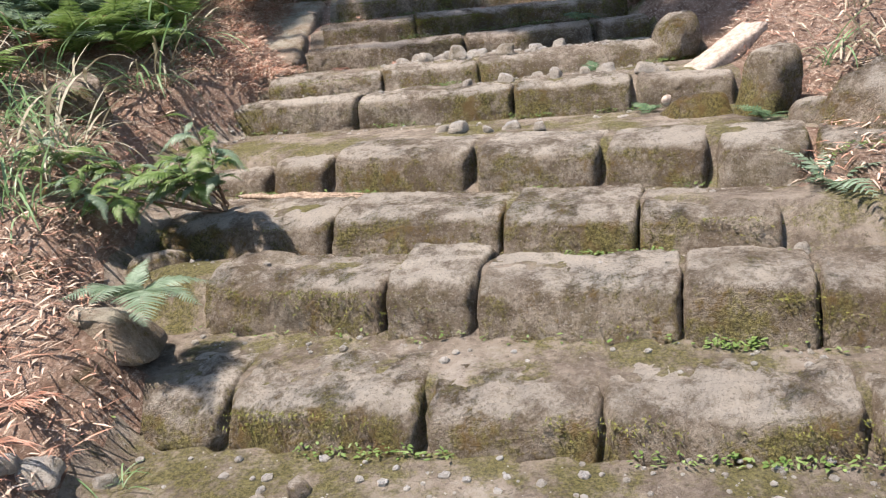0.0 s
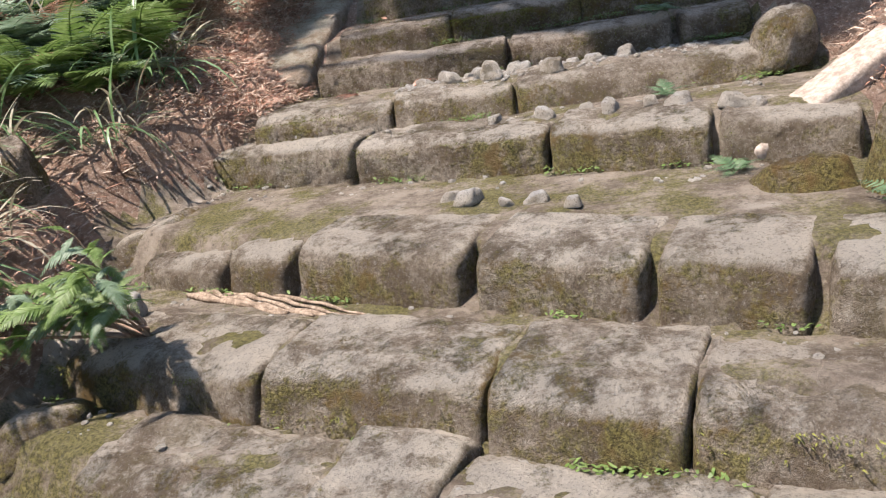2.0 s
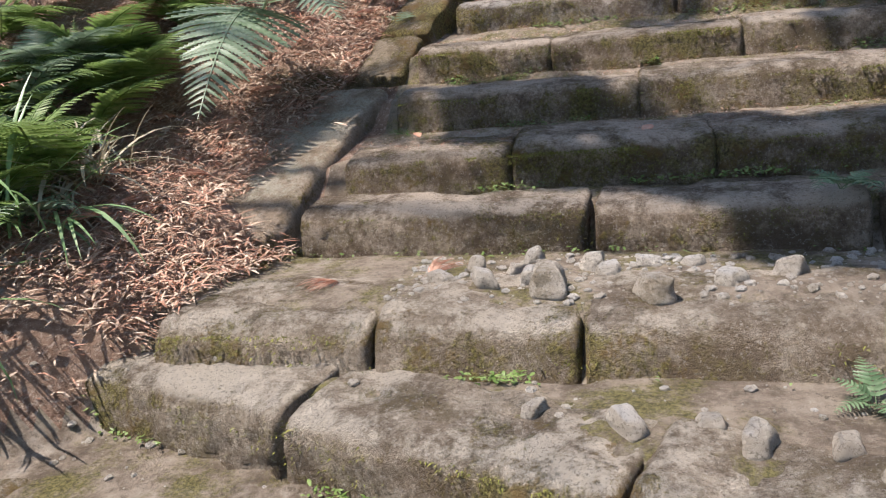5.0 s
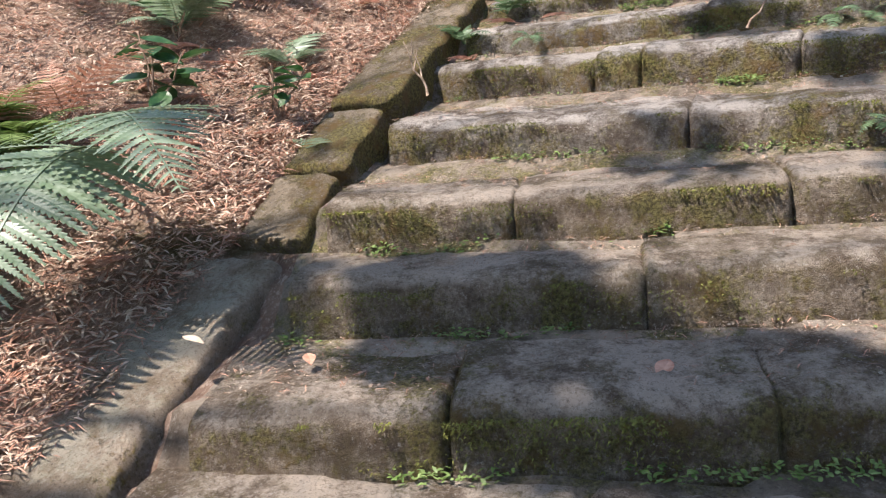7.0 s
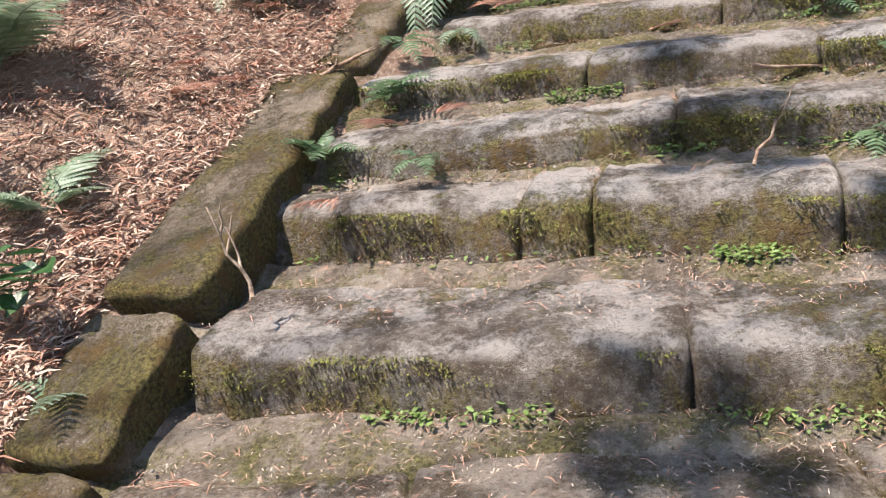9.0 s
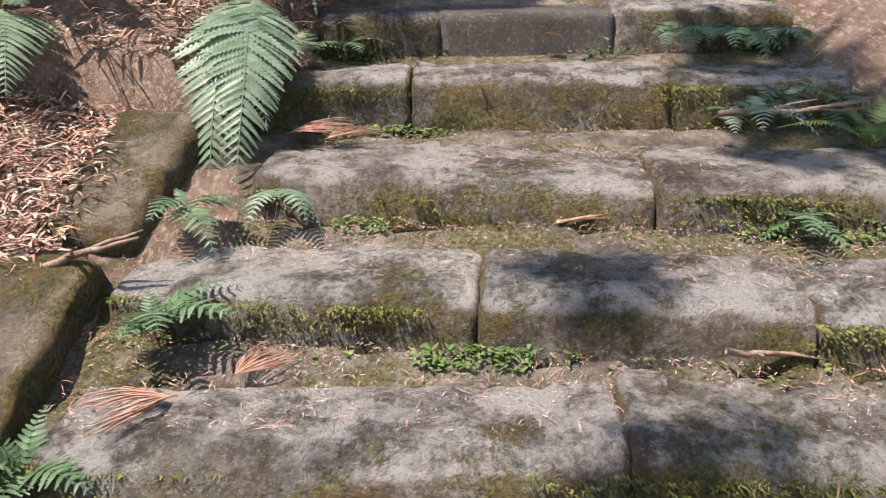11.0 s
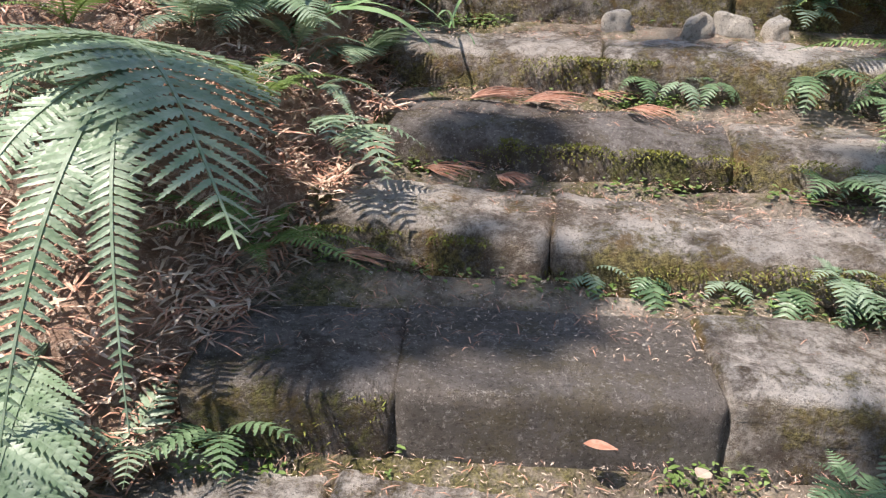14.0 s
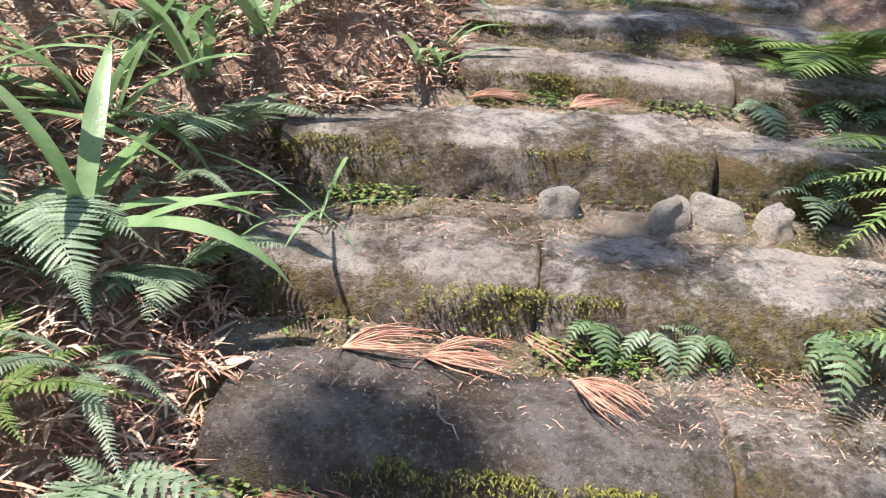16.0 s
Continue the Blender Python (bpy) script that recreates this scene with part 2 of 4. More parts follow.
# ---- builders ----
def part(name, bm, material, parent=None, label="", smooth=True):
    me = bpy.data.meshes.new(name)
    bm.to_mesh(me)
    bm.free()
    me.materials.append(material)
    if smooth:
        me.polygons.foreach_set("use_smooth", [True] * len(me.polygons))
    ob = new(name, me)
    if parent:
        ob.parent = parent
    if label:
        ob["label"] = label
    return ob


def raw(name, verts, faces, material, parent=None, label="", smooth=False):
    me = bpy.data.meshes.new(name)
    me.from_pydata(verts, [], faces)
    me.materials.append(material)
    if smooth:
        me.polygons.foreach_set("use_smooth", [True] * len(me.polygons))
    ob = new(name, me)
    if parent:
        ob.parent = parent
    if label:
        ob["label"] = label
    return ob


def block_mesh(name, size, round_by, rough, seed, material, lean=0.0, cell=0.02, warp=0.014, ends=0.035, settled=False):
    """A worn block: size (length, depth, height), rounded edges, uneven pitted faces. Its origin is the middle of the front foot.
    A settled block is worn at its front alone, and its back dips under the soil."""
    lx, ly, lz = size
    n = [max(3, int(v / cell)) for v in size]
    grid, verts, faces = {}, [], []
    rng = random.Random(seed)
    off = Vector((rng.uniform(-50, 50), rng.uniform(-50, 50), rng.uniform(-50, 50)))
    half = Vector(size) / 2
    tilt, belly = rng.uniform(-0.012, 0.012), rng.uniform(-0.012, 0.02)
    r_front, r_top = min(round_by * (1.5 if settled else 1.0), 0.45 * ly), min(round_by * (0.95 if settled else 1.0), 0.45 * lz)

    def vert(i, j, k):
        key = (i, j, k)
        if key not in grid:
            p = Vector(((i / n[0] - 0.5) * lx, (j / n[1] - 0.5) * ly, (k / n[2] - 0.5) * lz))
            r_end = min(ends, 0.4 * lx)
            back = (p.y + half.y) / ly
            if settled:
                r_end = max(0.002, r_end * (1 - 1.6 * back))
            r = [r_end, r_front if not settled or back < 0.5 else 0.02, r_top]
            core = Vector([max(-h + v, min(h - v, u)) for h, u, v in zip(half, p, r)])
            d = Vector([(u - c) / v for u, c, v in zip(p, core, r)])
            if d.length > 1e-6:
                # where faces meet, pull the corner in to the round
                d = d.normalized() * max(abs(v) for v in d)
                p = core + Vector([u * v for u, v in zip(d, r)])
            q = p + off
            out = (p - core).normalized() if (p - core).length > 1e-6 else Vector((0, 0, 1))
            pit = max(0.0, noise.noise(q * 17 + Vector((7, 3, 1))) - 0.22)
            chip = max(0.0, noise.noise(q * 6.5 + Vector((1, 9, 4))) - 0.30)
            p = p + out * (rough * (0.9 * noise.noise(q * 5) + 0.6 * noise.noise(q * 13) + 0.5 * noise.noise(q * 31) - 1.3 * pit - 1.8 * chip))
            p.z += warp * noise.noise(Vector((q.x * 2.6, off.y, 0)))
            p.y += warp * noise.noise(Vector((q.x * 2.3, off.z, 9)))
            if settled:
                p.z += tilt * p.x / half.x * 0.5 - (0.05 * (back - 0.75) / 0.25 if back > 0.75 and p.z > 0 else 0.0)
                p.y -= belly * (1 - (p.x / half.x) ** 2)
            p.y += lean * (p.z + half.z)
            grid[key] = len(verts)
            verts.append((p.x, p.y + ly / 2, p.z + half.z))
        return grid[key]

    for axis in range(3):
        a, b = [v for v in range(3) if v != axis]
        for side in (0, n[axis]):
            if axis == 2 and side == 0:
                continue
            for u in range(n[a]):
                for v in range(n[b]):
                    quad = []
                    for du, dv in ((0, 0), (1, 0), (1, 1), (0, 1)):
                        ijk = [0, 0, 0]
                        ijk[axis], ijk[a], ijk[b] = side, u + du, v + dv
                        quad.append(vert(*ijk))
                    flip = (side == 0) != (axis == 1)
                    faces.append(tuple(reversed(quad)) if flip else tuple(quad))
    return raw(name, verts, faces, material, smooth=True)


def step_of(k, cuts, depth, material, label, round_by=0.07, rough=0.012, lean=0.25, gap=0.004, drop=(), plain=(), ends=0.016):
    """One step: a row of stones between the cuts along x."""
    z, at, turn, *_ = STEPS[k]
    root = tagged(new("stone_step"), label, "stone step", "stone steps of the flight")
    mid = (cuts[0] + cuts[-1]) / 2
    if k < 24:
        depth = min(max(depth, nose(k + 1, mid) - nose(k, mid) - 0.02), 0.62 if k > 6 else 0.50)
    root.location = (mid, nose(k, mid), foot(k))
    rng = random.Random(k * 7 + 1)
    drops = dict(drop)
    for i, (a, b) in enumerate(zip(cuts, cuts[1:])):
        low = drops.get(i, 0.0)
        bury = 0.10
        h = z - foot(k) + bury - low
        long = (b - a) * math.sqrt(1 + turn * turn) - (gap * rng.uniform(0.6, 1.6) if k < 8 else -0.006)
        mat = dict(plain).get(i, material)
        ob = block_mesh("stone", (long, depth * rng.uniform(0.92, 1.08), h + rng.uniform(-0.008, 0.008)), round_by if mat is not CONCRETE else 0.02, rough if mat is not CONCRETE else 0.004, k * 31 + i, mat, lean, warp=0.014 if mat is not CONCRETE else 0.003, ends=ends if mat is not CONCRETE else 0.008, settled=True)
        x = (a + b) / 2
        ob.parent = root
        ob.matrix_local = root.matrix_basis.inverted() @ pose(x, nose(k, x) - (0.09 if k < 8 else 0.07), foot(k) - bury + 0.01, rng.uniform(0, 2), rng.uniform(-0.8, 0.8), math.degrees(math.atan(turn)) + rng.uniform(-1, 1))
    return root


# ---- ground: one sheet, fine about the flight and coarse to the horizon ----
def build_ground():
    xs = [-400, -150, -60, -30, -16, -9, -6, -4.5] + [round(-3.6 + 0.06 * i, 3) for i in range(126)] + [4.8, 6, 9, 16, 30, 60, 150, 400]
    ys = [-400, -150, -60, -25, -10, -4, -2, -1] + [round(-0.4 + 0.05 * i, 3) for i in range(302)] + [15.5, 17, 20, 26, 40, 80, 200, 500]
    verts = [(x, y, ground_z(x, y)) for y in ys for x in xs]
    n = len(xs)
    faces = [(j * n + i, j * n + i + 1, (j + 1) * n + i + 1, (j + 1) * n + i) for j in range(len(ys) - 1) for i in range(n - 1)]
    ob = raw("ground", verts, faces, SOIL, smooth=True)
    ob.data.materials.append(LITTER)
    index = []
    for j in range(len(ys) - 1):
        left, right, _ = edges(ys[j])
        for i in range(n - 1):
            wob = 0.12 * lumps(xs[i], ys[j], 5, 2)
            index.append(0 if left - 0.1 + wob < xs[i] < right + 0.05 + wob else 1)
    ob.data.polygons.foreach_set("material_index", index)
    return tagged(ob, "earth slope with trodden soil, moss and leaf litter", "ground", kind="structure")


build_ground()

# ---- the steps ----
PALE = "worn pale sandstone step of uneven rounded blocks"
GREY = "worn grey-brown stone step of squared blocks with some moss"
MOSSY = "mossy weathered stone step with a rounded edge"
step_of(1, (-1.22, -0.90, -0.22, 0.335, 1.06, 1.5), 0.42, STONE_PALE, "lowest step of large rounded boulders, mossy at its end", 0.09, 0.022, 0.3, ends=0.045)
step_of(2, (-1.12, -0.35, -0.01, 0.69, 1.10, 1.6), 0.42, STONE_PALE, PALE, 0.07, 0.018, 0.3, ends=0.03)
step_of(3, (-1.47, -0.60, 0.14, 0.67, 1.18), 0.40, STONE_PALE, PALE, 0.07, 0.014, 0.35)
step_of(4, (-1.5, -1.0, -0.66, 0.08, 0.665, 1.12, 1.5, 1.9), 0.46, STONE_PALE, "pale sandstone step of neatly rounded blocks with dark joints", 0.075, 0.009, 0.2, 0.025, ((0, 0.08), (1, 0.02)), ends=0.045)
step_of(5, (-1.64, -0.55, 0.40, 1.07, 1.6), 0.36, STONE_PALE, PALE, 0.06, 0.014, 0.2, 0.02)
step_of(6, (-1.12, -0.36, 0.28, 1.52), 0.32, STONE_PALE, "pale step of long rounded stones on gravelly soil", 0.07, 0.014, 0.45)
step_of(7, (-0.98, 0.24, 1.2, 1.65), 0.36, STONE_GREY, "stone step of one sunlit block beside a dark bulging one", 0.07, 0.012, 0.2, 0.03)
step_of(8, (-0.84, -0.11, 0.705, 1.6), 0.55, STONE_GREY, GREY, 0.07, 0.008, 0.25)
step_of(9, (-0.77, 0.395, 1.65), 0.42, STONE_GREY, GREY, 0.06, 0.008, 0.25)
step_of(10, (-0.74, -0.045, 0.875, 1.7), 0.46, STONE_GREY, GREY, 0.055, 0.009, 0.2)
step_of(11, (-0.70, 0.565, 1.7), 0.46, STONE_MOSS, MOSSY, 0.06, 0.010, 0.2)
step_of(12, (-0.68, 0.18, 0.39, 1.03, 1.7), 0.40, STONE_MOSS, MOSSY, 0.065, 0.010, 0.25)
step_of(13, (-0.50, 0.70, 1.75), 0.40, STONE_MOSS, MOSSY, 0.065, 0.012, 0.2)
step_of(14, (-0.46, 0.45, 1.22, 1.8), 0.40, STONE_MOSS, MOSSY, 0.06, 0.012, 0.2)
step_of(15, (-0.14, 1.02, 1.85), 0.46, STONE_MOSS, MOSSY, 0.06, 0.012, 0.2)
step_of(16, (-0.2, 0.37, 1.27, 1.9), 0.36, STONE_MOSS, "mossy stone step with a sunlit worn top", 0.065, 0.014, 0.2)
# the left stone's dark tone paints in the shadow that lies there
step_of(17, (0.06, 0.52, 1.195, 1.95), 0.45, STONE_MOSS, "mossy step with a smooth squared grey slab", 0.05, 0.010, 0.1, 0.004, (), ((0, STONE_DARK), (1, CONCRETE)))
step_of(18, (0.22, 0.845, 2.05), 0.42, STONE_MOSS, MOSSY, 0.07, 0.014, 0.2)
step_of(19, (0.34, 1.385, 2.1), 0.42, STONE_MOSS, "dark stone step with a rounded face and mossy end", 0.09, 0.010, 0.25, plain=((0, STONE_DARK),))
step_of(20, (0.30, 1.04, 2.2), 0.36, STONE_MOSS, MOSSY, 0.06, 0.014, 0.2)
step_of(21, (0.36, 1.57, 2.3), 0.40, STONE_MOSS, "long rough mossy stone step under strap leaves", 0.06, 0.014, 0.15)
step_of(22, (0.85, 1.15, 1.75, 2.3), 0.40, STONE_MOSS, MOSSY, 0.06, 0.012, 0.2)
step_of(23, (0.85, 1.50, 2.3), 0.40, STONE_MOSS, MOSSY, 0.06, 0.012, 0.2)
step_of(24, (0.90, 1.60, 2.3), 0.40, STONE_MOSS, MOSSY, 0.06, 0.012, 0.2)


# ---- kerb stones ----
def between(a, b, width, height, name, material, label, category, seed, round_by=0.05, rough=0.012, group="", ends=0.035):
    """A block whose top edge on the flight's side runs from a to b."""
    a, b = Vector(a), Vector(b)
    ax = (b - a).normalized()
    ay = Vector((0, 0, 1)).cross(ax).normalized()
    az = ax.cross(ay)
    ob = block_mesh(name, ((b - a).length - 0.012, width, height), round_by, rough, seed, material, 0.0, ends=ends)
    m = Matrix((ax, ay, az)).transposed().to_4x4()
    m.translation = (a + b) / 2 - az * height
    ob.matrix_world = m
    return tagged(ob, label, category, group)


KERB = "mossy squared kerb stone beside the steps"
between((-1.04, 5.98, 1.15), (-0.88, 7.25, 1.61), 0.52, 0.34, "kerb_stone", STONE_SAND, "pale worn kerb slab, half sunlit, beside the steps", "kerb stone", 501, 0.07, group="kerb stones")
between((-0.84, 7.29, 1.63), (-0.79, 7.68, 1.83), 0.30, 0.34, "kerb_stone", STONE_KERB, KERB, "kerb stone", 502, group="kerb stones")
between((-0.78, 7.70, 1.83), (-0.71, 8.14, 2.04), 0.32, 0.34, "kerb_stone", STONE_KERB, KERB, "kerb stone", 503, group="kerb stones")
between((-0.69, 8.19, 2.07), (-0.47, 9.53, 2.55), 0.34, 0.34, "kerb_stone", STONE_KERB, "long mossy kerb stone strewn with needles", "kerb stone", 504, group="kerb stones")
between((-0.44, 9.58, 2.57), (-0.28, 10.15, 2.80), 0.32, 0.30, "kerb_stone", STONE_KERB, "green mossy kerb stone under ferns", "kerb stone", 505, 0.09, group="kerb stones")


def rock(name, x, y, size, material, label, seed, category="stone", sink=0.3, turn=0.0, z=None, group="", round_by=0.09):
    ob = block_mesh(name, size, min(round_by, 0.3 * min(size)), 0.04 * min(size), seed, material, 0.0, cell=max(0.012, max(size) / 14), ends=min(round_by, 0.25 * size[0]))
    bend = random.Random(seed)
    shear = Matrix(((1, bend.uniform(-0.3, 0.3), bend.uniform(-0.35, 0.35)), (bend.uniform(-0.25, 0.25), 1, bend.uniform(-0.3, 0.3)), (bend.uniform(-0.2, 0.2), bend.uniform(-0.2, 0.2), 1))).to_4x4()
    ob.data.transform(shear)
    for vert in ob.data.vertices:
        # a chipped, tapering outline
        k = 1 - 0.35 * vert.co.z / size[2] + (0.28 if max(size) < 0.25 else 0.16) * noise.noise(vert.co * (2.2 / max(size)) + Vector((seed, 0, 0)))
        vert.co.x, vert.co.y = vert.co.x * k, size[1] / 2 + (vert.co.y - size[1] / 2) * k
    z = ground_z(x, y) if z is None else z
    sink = max(sink, 0.5) if max(size) > 0.28 and name in ("boulder", "rock") else sink
    ob.matrix_world = pose(x, y, z - sink * size[2], seed * 7 % 9 - 4, seed * 5 % 9 - 4, turn)
    return tagged(ob, label, category, group)


rock("upright_block", 1.63, 3.86, (0.32, 0.30, 0.56), STONE_PALE, "upright weathered stone block at the step end", 601, "stone block", 0.25, 15, 0.66)
rock("stone_block", 1.70, 3.52, (0.36, 0.28, 0.26), STONE_PALE, "low weathered stone block beside the steps", 602, "stone block", 0.3, -20, 0.66)
rock("mossy_rock", 1.30, 3.98, (0.36, 0.22, 0.20), STONE_KERB, "small mossy rock at the foot of a step", 603, "rock", 0.3, -10, 0.74)
rock("stone_block", 1.63, 5.30, (0.30, 0.32, 0.30), STONE_PALE, "pale squared block at the end of a step", 604, "stone block", 0.3, 10, 1.0)
rock("boulder", 1.82, 6.42, (0.36, 0.3, 0.32), STONE_GREY, "dark boulder on the bank beside the steps", 605, "boulder", 0.3, 10)
rock("boulder", 2.25, 6.25, (0.45, 0.4, 0.42), STONE_GREY, "dark boulder on the bank beside the steps", 606, "boulder", 0.3, 40)
rock("boulder", 2.0, 3.25, (0.5, 0.45, 0.26), STONE_PALE, "weathered boulder at the end of a step", 607, "boulder", 0.3, 30)
rock("boulder", -2.05, 4.35, (0.5, 0.36, 0.34), STONE_GREY, "smooth dark boulder among shrubs", 608, "boulder", 0.35, 10)
rock("rock", -1.35, 2.55, (0.42, 0.34, 0.20), STONE_SAND, "brown mossy rock beside the lowest step", 609, "rock", 0.4, 15)
rock("rock", -1.75, 2.35, (0.30, 0.3, 0.18), STONE_GREY, "brown rock half covered by dry needles", 610, "rock", 0.4, 50)
rock("rock", -1.35, 3.25, (0.34, 0.3, 0.2), STONE_PALE, "pale rock at the end of a step", 611, "rock", 0.4, 20)
rock("rock", -1.45, 4.55, (0.5, 0.36, 0.2), STONE_PALE, "flat yellowish mossy rock", 612, "rock", 0.45, 8)
rock("pale_stone", -1.27, 3.92, (0.11, 0.09, 0.11), STONE_WHITE, "small pale angular stone on a step", 613, "stone", 0.15)
rock("pale_stone", -1.40, 3.45, (0.10, 0.08, 0.05), STONE_WHITE, "small white flat stone", 614, "stone", 0.15)
rock("pale_stone", 0.48, 3.12, (0.17, 0.07, 0.06), STONE_WHITE, "small white stone at a step's foot", 615, "stone", 0.2)
rock("pale_stone", 0.30, 3.18, (0.05, 0.05, 0.06), STONE_WHITE, "small white stone at a step's foot", 616, "stone", 0.2)
rock("pale_stone", 1.22, 2.66, (0.06, 0.05, 0.07), STONE_WHITE, "small white stone at a step's end", 617, "stone", 0.2)
rng = random.Random(11)
for x, y, s in ((0.12, 5.74, 0.13), (-0.03, 5.66, 0.12), (0.52, 5.56, 0.15), (0.73, 5.64, 0.11), (-0.12, 5.85, 0.10), (0.25, 5.92, 0.12), (0.05, 5.95, 0.09), (0.33, 5.72, 0.10), (0.46, 5.86, 0.09), (-0.2, 5.72, 0.09), (0.2, 5.6, 0.16), (0.62, 5.9, 0.08), (0.9, 5.8, 0.10), (0.02, 5.8, 0.08)):
    rock("pale_stone", x, y, (s, s * rng.uniform(0.6, 0.9), s * rng.uniform(0.5, 0.7)), STONE_WHITE, "pale broken stone lying on gravelly soil", 620 + int(100 * x + 300 * y), "stone", 0.25, rng.uniform(0, 180), group="broken stones", round_by=0.03)
for x, y, s in ((0.45, 4.95 + 0.08, 0.12), (0.2, 5.05, 0.08), (0.62, 4.98, 0.08), (0.75, 4.93, 0.11), (0.9, 4.9, 0.09), (1.05, 4.8, 0.12), (1.2, 4.75, 0.13), (1.32, 4.65, 0.10), (-0.9, 5.35, 0.10), (-1.0, 5.3, 0.08), (0.0, 4.45, 0.09), (0.12, 4.38, 0.15), (0.36, 4.3, 0.10), (0.5, 4.2, 0.08), (0.24, 4.33, 0.07)):
    rock("pale_stone", x, y, (s, s * rng.uniform(0.6, 0.9), s * rng.uniform(0.5, 0.7)), STONE_WHITE, "pale broken stone lying behind a step", 720 + int(100 * x + 300 * y), "stone", 0.2, rng.uniform(0, 180), group="broken stones", round_by=0.03)
for x, y, s in ((-1.36, 2.14, 0.13), (-1.28, 2.04, 0.10), (-1.46, 2.05, 0.11), (-1.2, 2.15, 0.09), (-1.35, 1.95, 0.12), (-1.5, 2.2, 0.10), (-0.7, 1.92, 0.10), (-0.55, 1.98, 0.09), (-0.85, 1.95, 0.07), (0.25, 1.72, 0.10), (0.05, 1.75, 0.08)):
    rock("pale_stone", x, y, (s, s * rng.uniform(0.6, 0.9), s * rng.uniform(0.5, 0.7)), STONE_WHITE if x < -1 else STONE_PALE, "white broken stone on the ground before the steps", 820 + int(100 * x + 300 * y), "stone", 0.2, rng.uniform(0, 180), group="broken stones", round_by=0.03)
rock("pale_stone", 1.14, 12.40, (0.13, 0.09, 0.10), STONE_WHITE, "pale worn stone leaning on the step above", 901, "stone", 0.25, 0)
rock("pale_stone", 1.42, 12.38, (0.14, 0.10, 0.10), STONE_WHITE, "pale worn stone leaning on the step above", 902, "stone", 0.25, 10)
rock("pale_stone", 1.56, 12.40, (0.18, 0.10, 0.11), STONE_WHITE, "pale worn stone leaning on the step above", 903, "stone", 0.25, -5)
rock("pale_stone", 1.72, 12.36, (0.12, 0.10, 0.10), STONE_WHITE, "pale worn stone leaning on the step above", 904, "stone", 0.25, 20)
rock("flat_stone", 0.47, 11.16, (0.08, 0.06, 0.03), STONE_GREY, "small flat grey stone on a step", 905, "stone", 0.1)
rock("flat_stone", -0.33, 9.22, (0.09, 0.07, 0.05), STONE_GREY, "small grey stone by the kerb", 906, "stone", 0.1)


# ---- stalks, roots and the slab of wood ----
def tube(pts, radii, sides=6):
    verts, faces = [], []
    for i, p in enumerate(pts):
        p = Vector(p)
        d = (Vector(pts[min(i + 1, len(pts) - 1)]) - Vector(pts[max(i - 1, 0)])).normalized()
        u = d.orthogonal().normalized()
        v = d.cross(u)
        for s in range(sides):
            a = 2 * math.pi * s / sides
            verts.append(tuple(p + radii[i] * (math.cos(a) * u + math.sin(a) * v)))
    for i in range(len(pts) - 1):
        for s in range(sides):
            t = (s + 1) % sides
            faces.append((i * sides + s, i * sides + t, (i + 1) * sides + t, (i + 1) * sides + s))
    faces.append(tuple(range(sides)))
    faces.append(tuple((len(pts) - 1) * sides + s for s in range(sides)))
    return verts, faces


def joined(*meshes):
    verts, faces = [], []
    for v, f in meshes:
        n = len(verts)
        verts += v
        faces += [tuple(i + n for i in q) for q in f]
    return verts, faces


def wander(a, b, n, amp, seed):
    rg = random.Random(seed)
    a, b = Vector(a), Vector(b)
    return [a.lerp(b, i / n) + Vector((rg.uniform(-1, 1), rg.uniform(-1, 1), rg.uniform(-0.6, 0.6))) * amp * (0 < i < n) for i in range(n + 1)]


between((1.22, 4.42, ground_z(1.22, 4.42) + 0.05), (1.95, 4.75, ground_z(1.95, 4.75) + 0.05), 0.20, 0.10, "timber_slab", TIMBER, "bleached timber slab lying up the bank", "timber", 910, 0.02, 0.008)
roots = []
for i in range(6):
    pts = [Vector((x, 4.33 - 0.66 * (x + 1.1) - 0.030 * i + 0.02 * math.sin(7 * x + 1.3 * i) + 0.012 * math.sin(37 * x + i), 0)) for x in [-1.15 + 0.06 * j for j in range(20 - 2 * i)]]
    for p in pts:
        p.z = ground_z(p.x, p.y) + 0.006 + 0.006 * math.sin(9 * p.x + i)
    roots.append(tube(pts, [(0.014 - 0.0006 * j) * (1 + 0.3 * math.sin(2.3 * j + i)) for j in range(len(pts))]))
tagged(raw("tree_root", *joined(*roots), ROOT, smooth=True), "bare weathered tree root along a step's foot", "root")


def twig(a, b, r, label, seed, material=None, forks=2):
    rg = random.Random(seed)
    main = wander(a, b, 6, 0.012, seed)
    parts = [tube(main, [r * (1 - 0.12 * i) for i in range(7)], 5)]
    for i in range(forks):
        p = main[2 + i]
        q = p + (Vector(b) - Vector(a)) * 0.35 + Vector((rg.uniform(-0.06, 0.06), rg.uniform(-0.05, 0.05), rg.uniform(0, 0.03)))
        parts.append(tube(wander(p, q, 3, 0.006, seed + i), [r * 0.6, r * 0.5, r * 0.4, r * 0.2], 4))
    return tagged(raw("twig", *joined(*parts), material or TWIG, smooth=True), label, "twig")


def on(x, y, up=0.01):
    return (x, y, ground_z(x, y) + up)


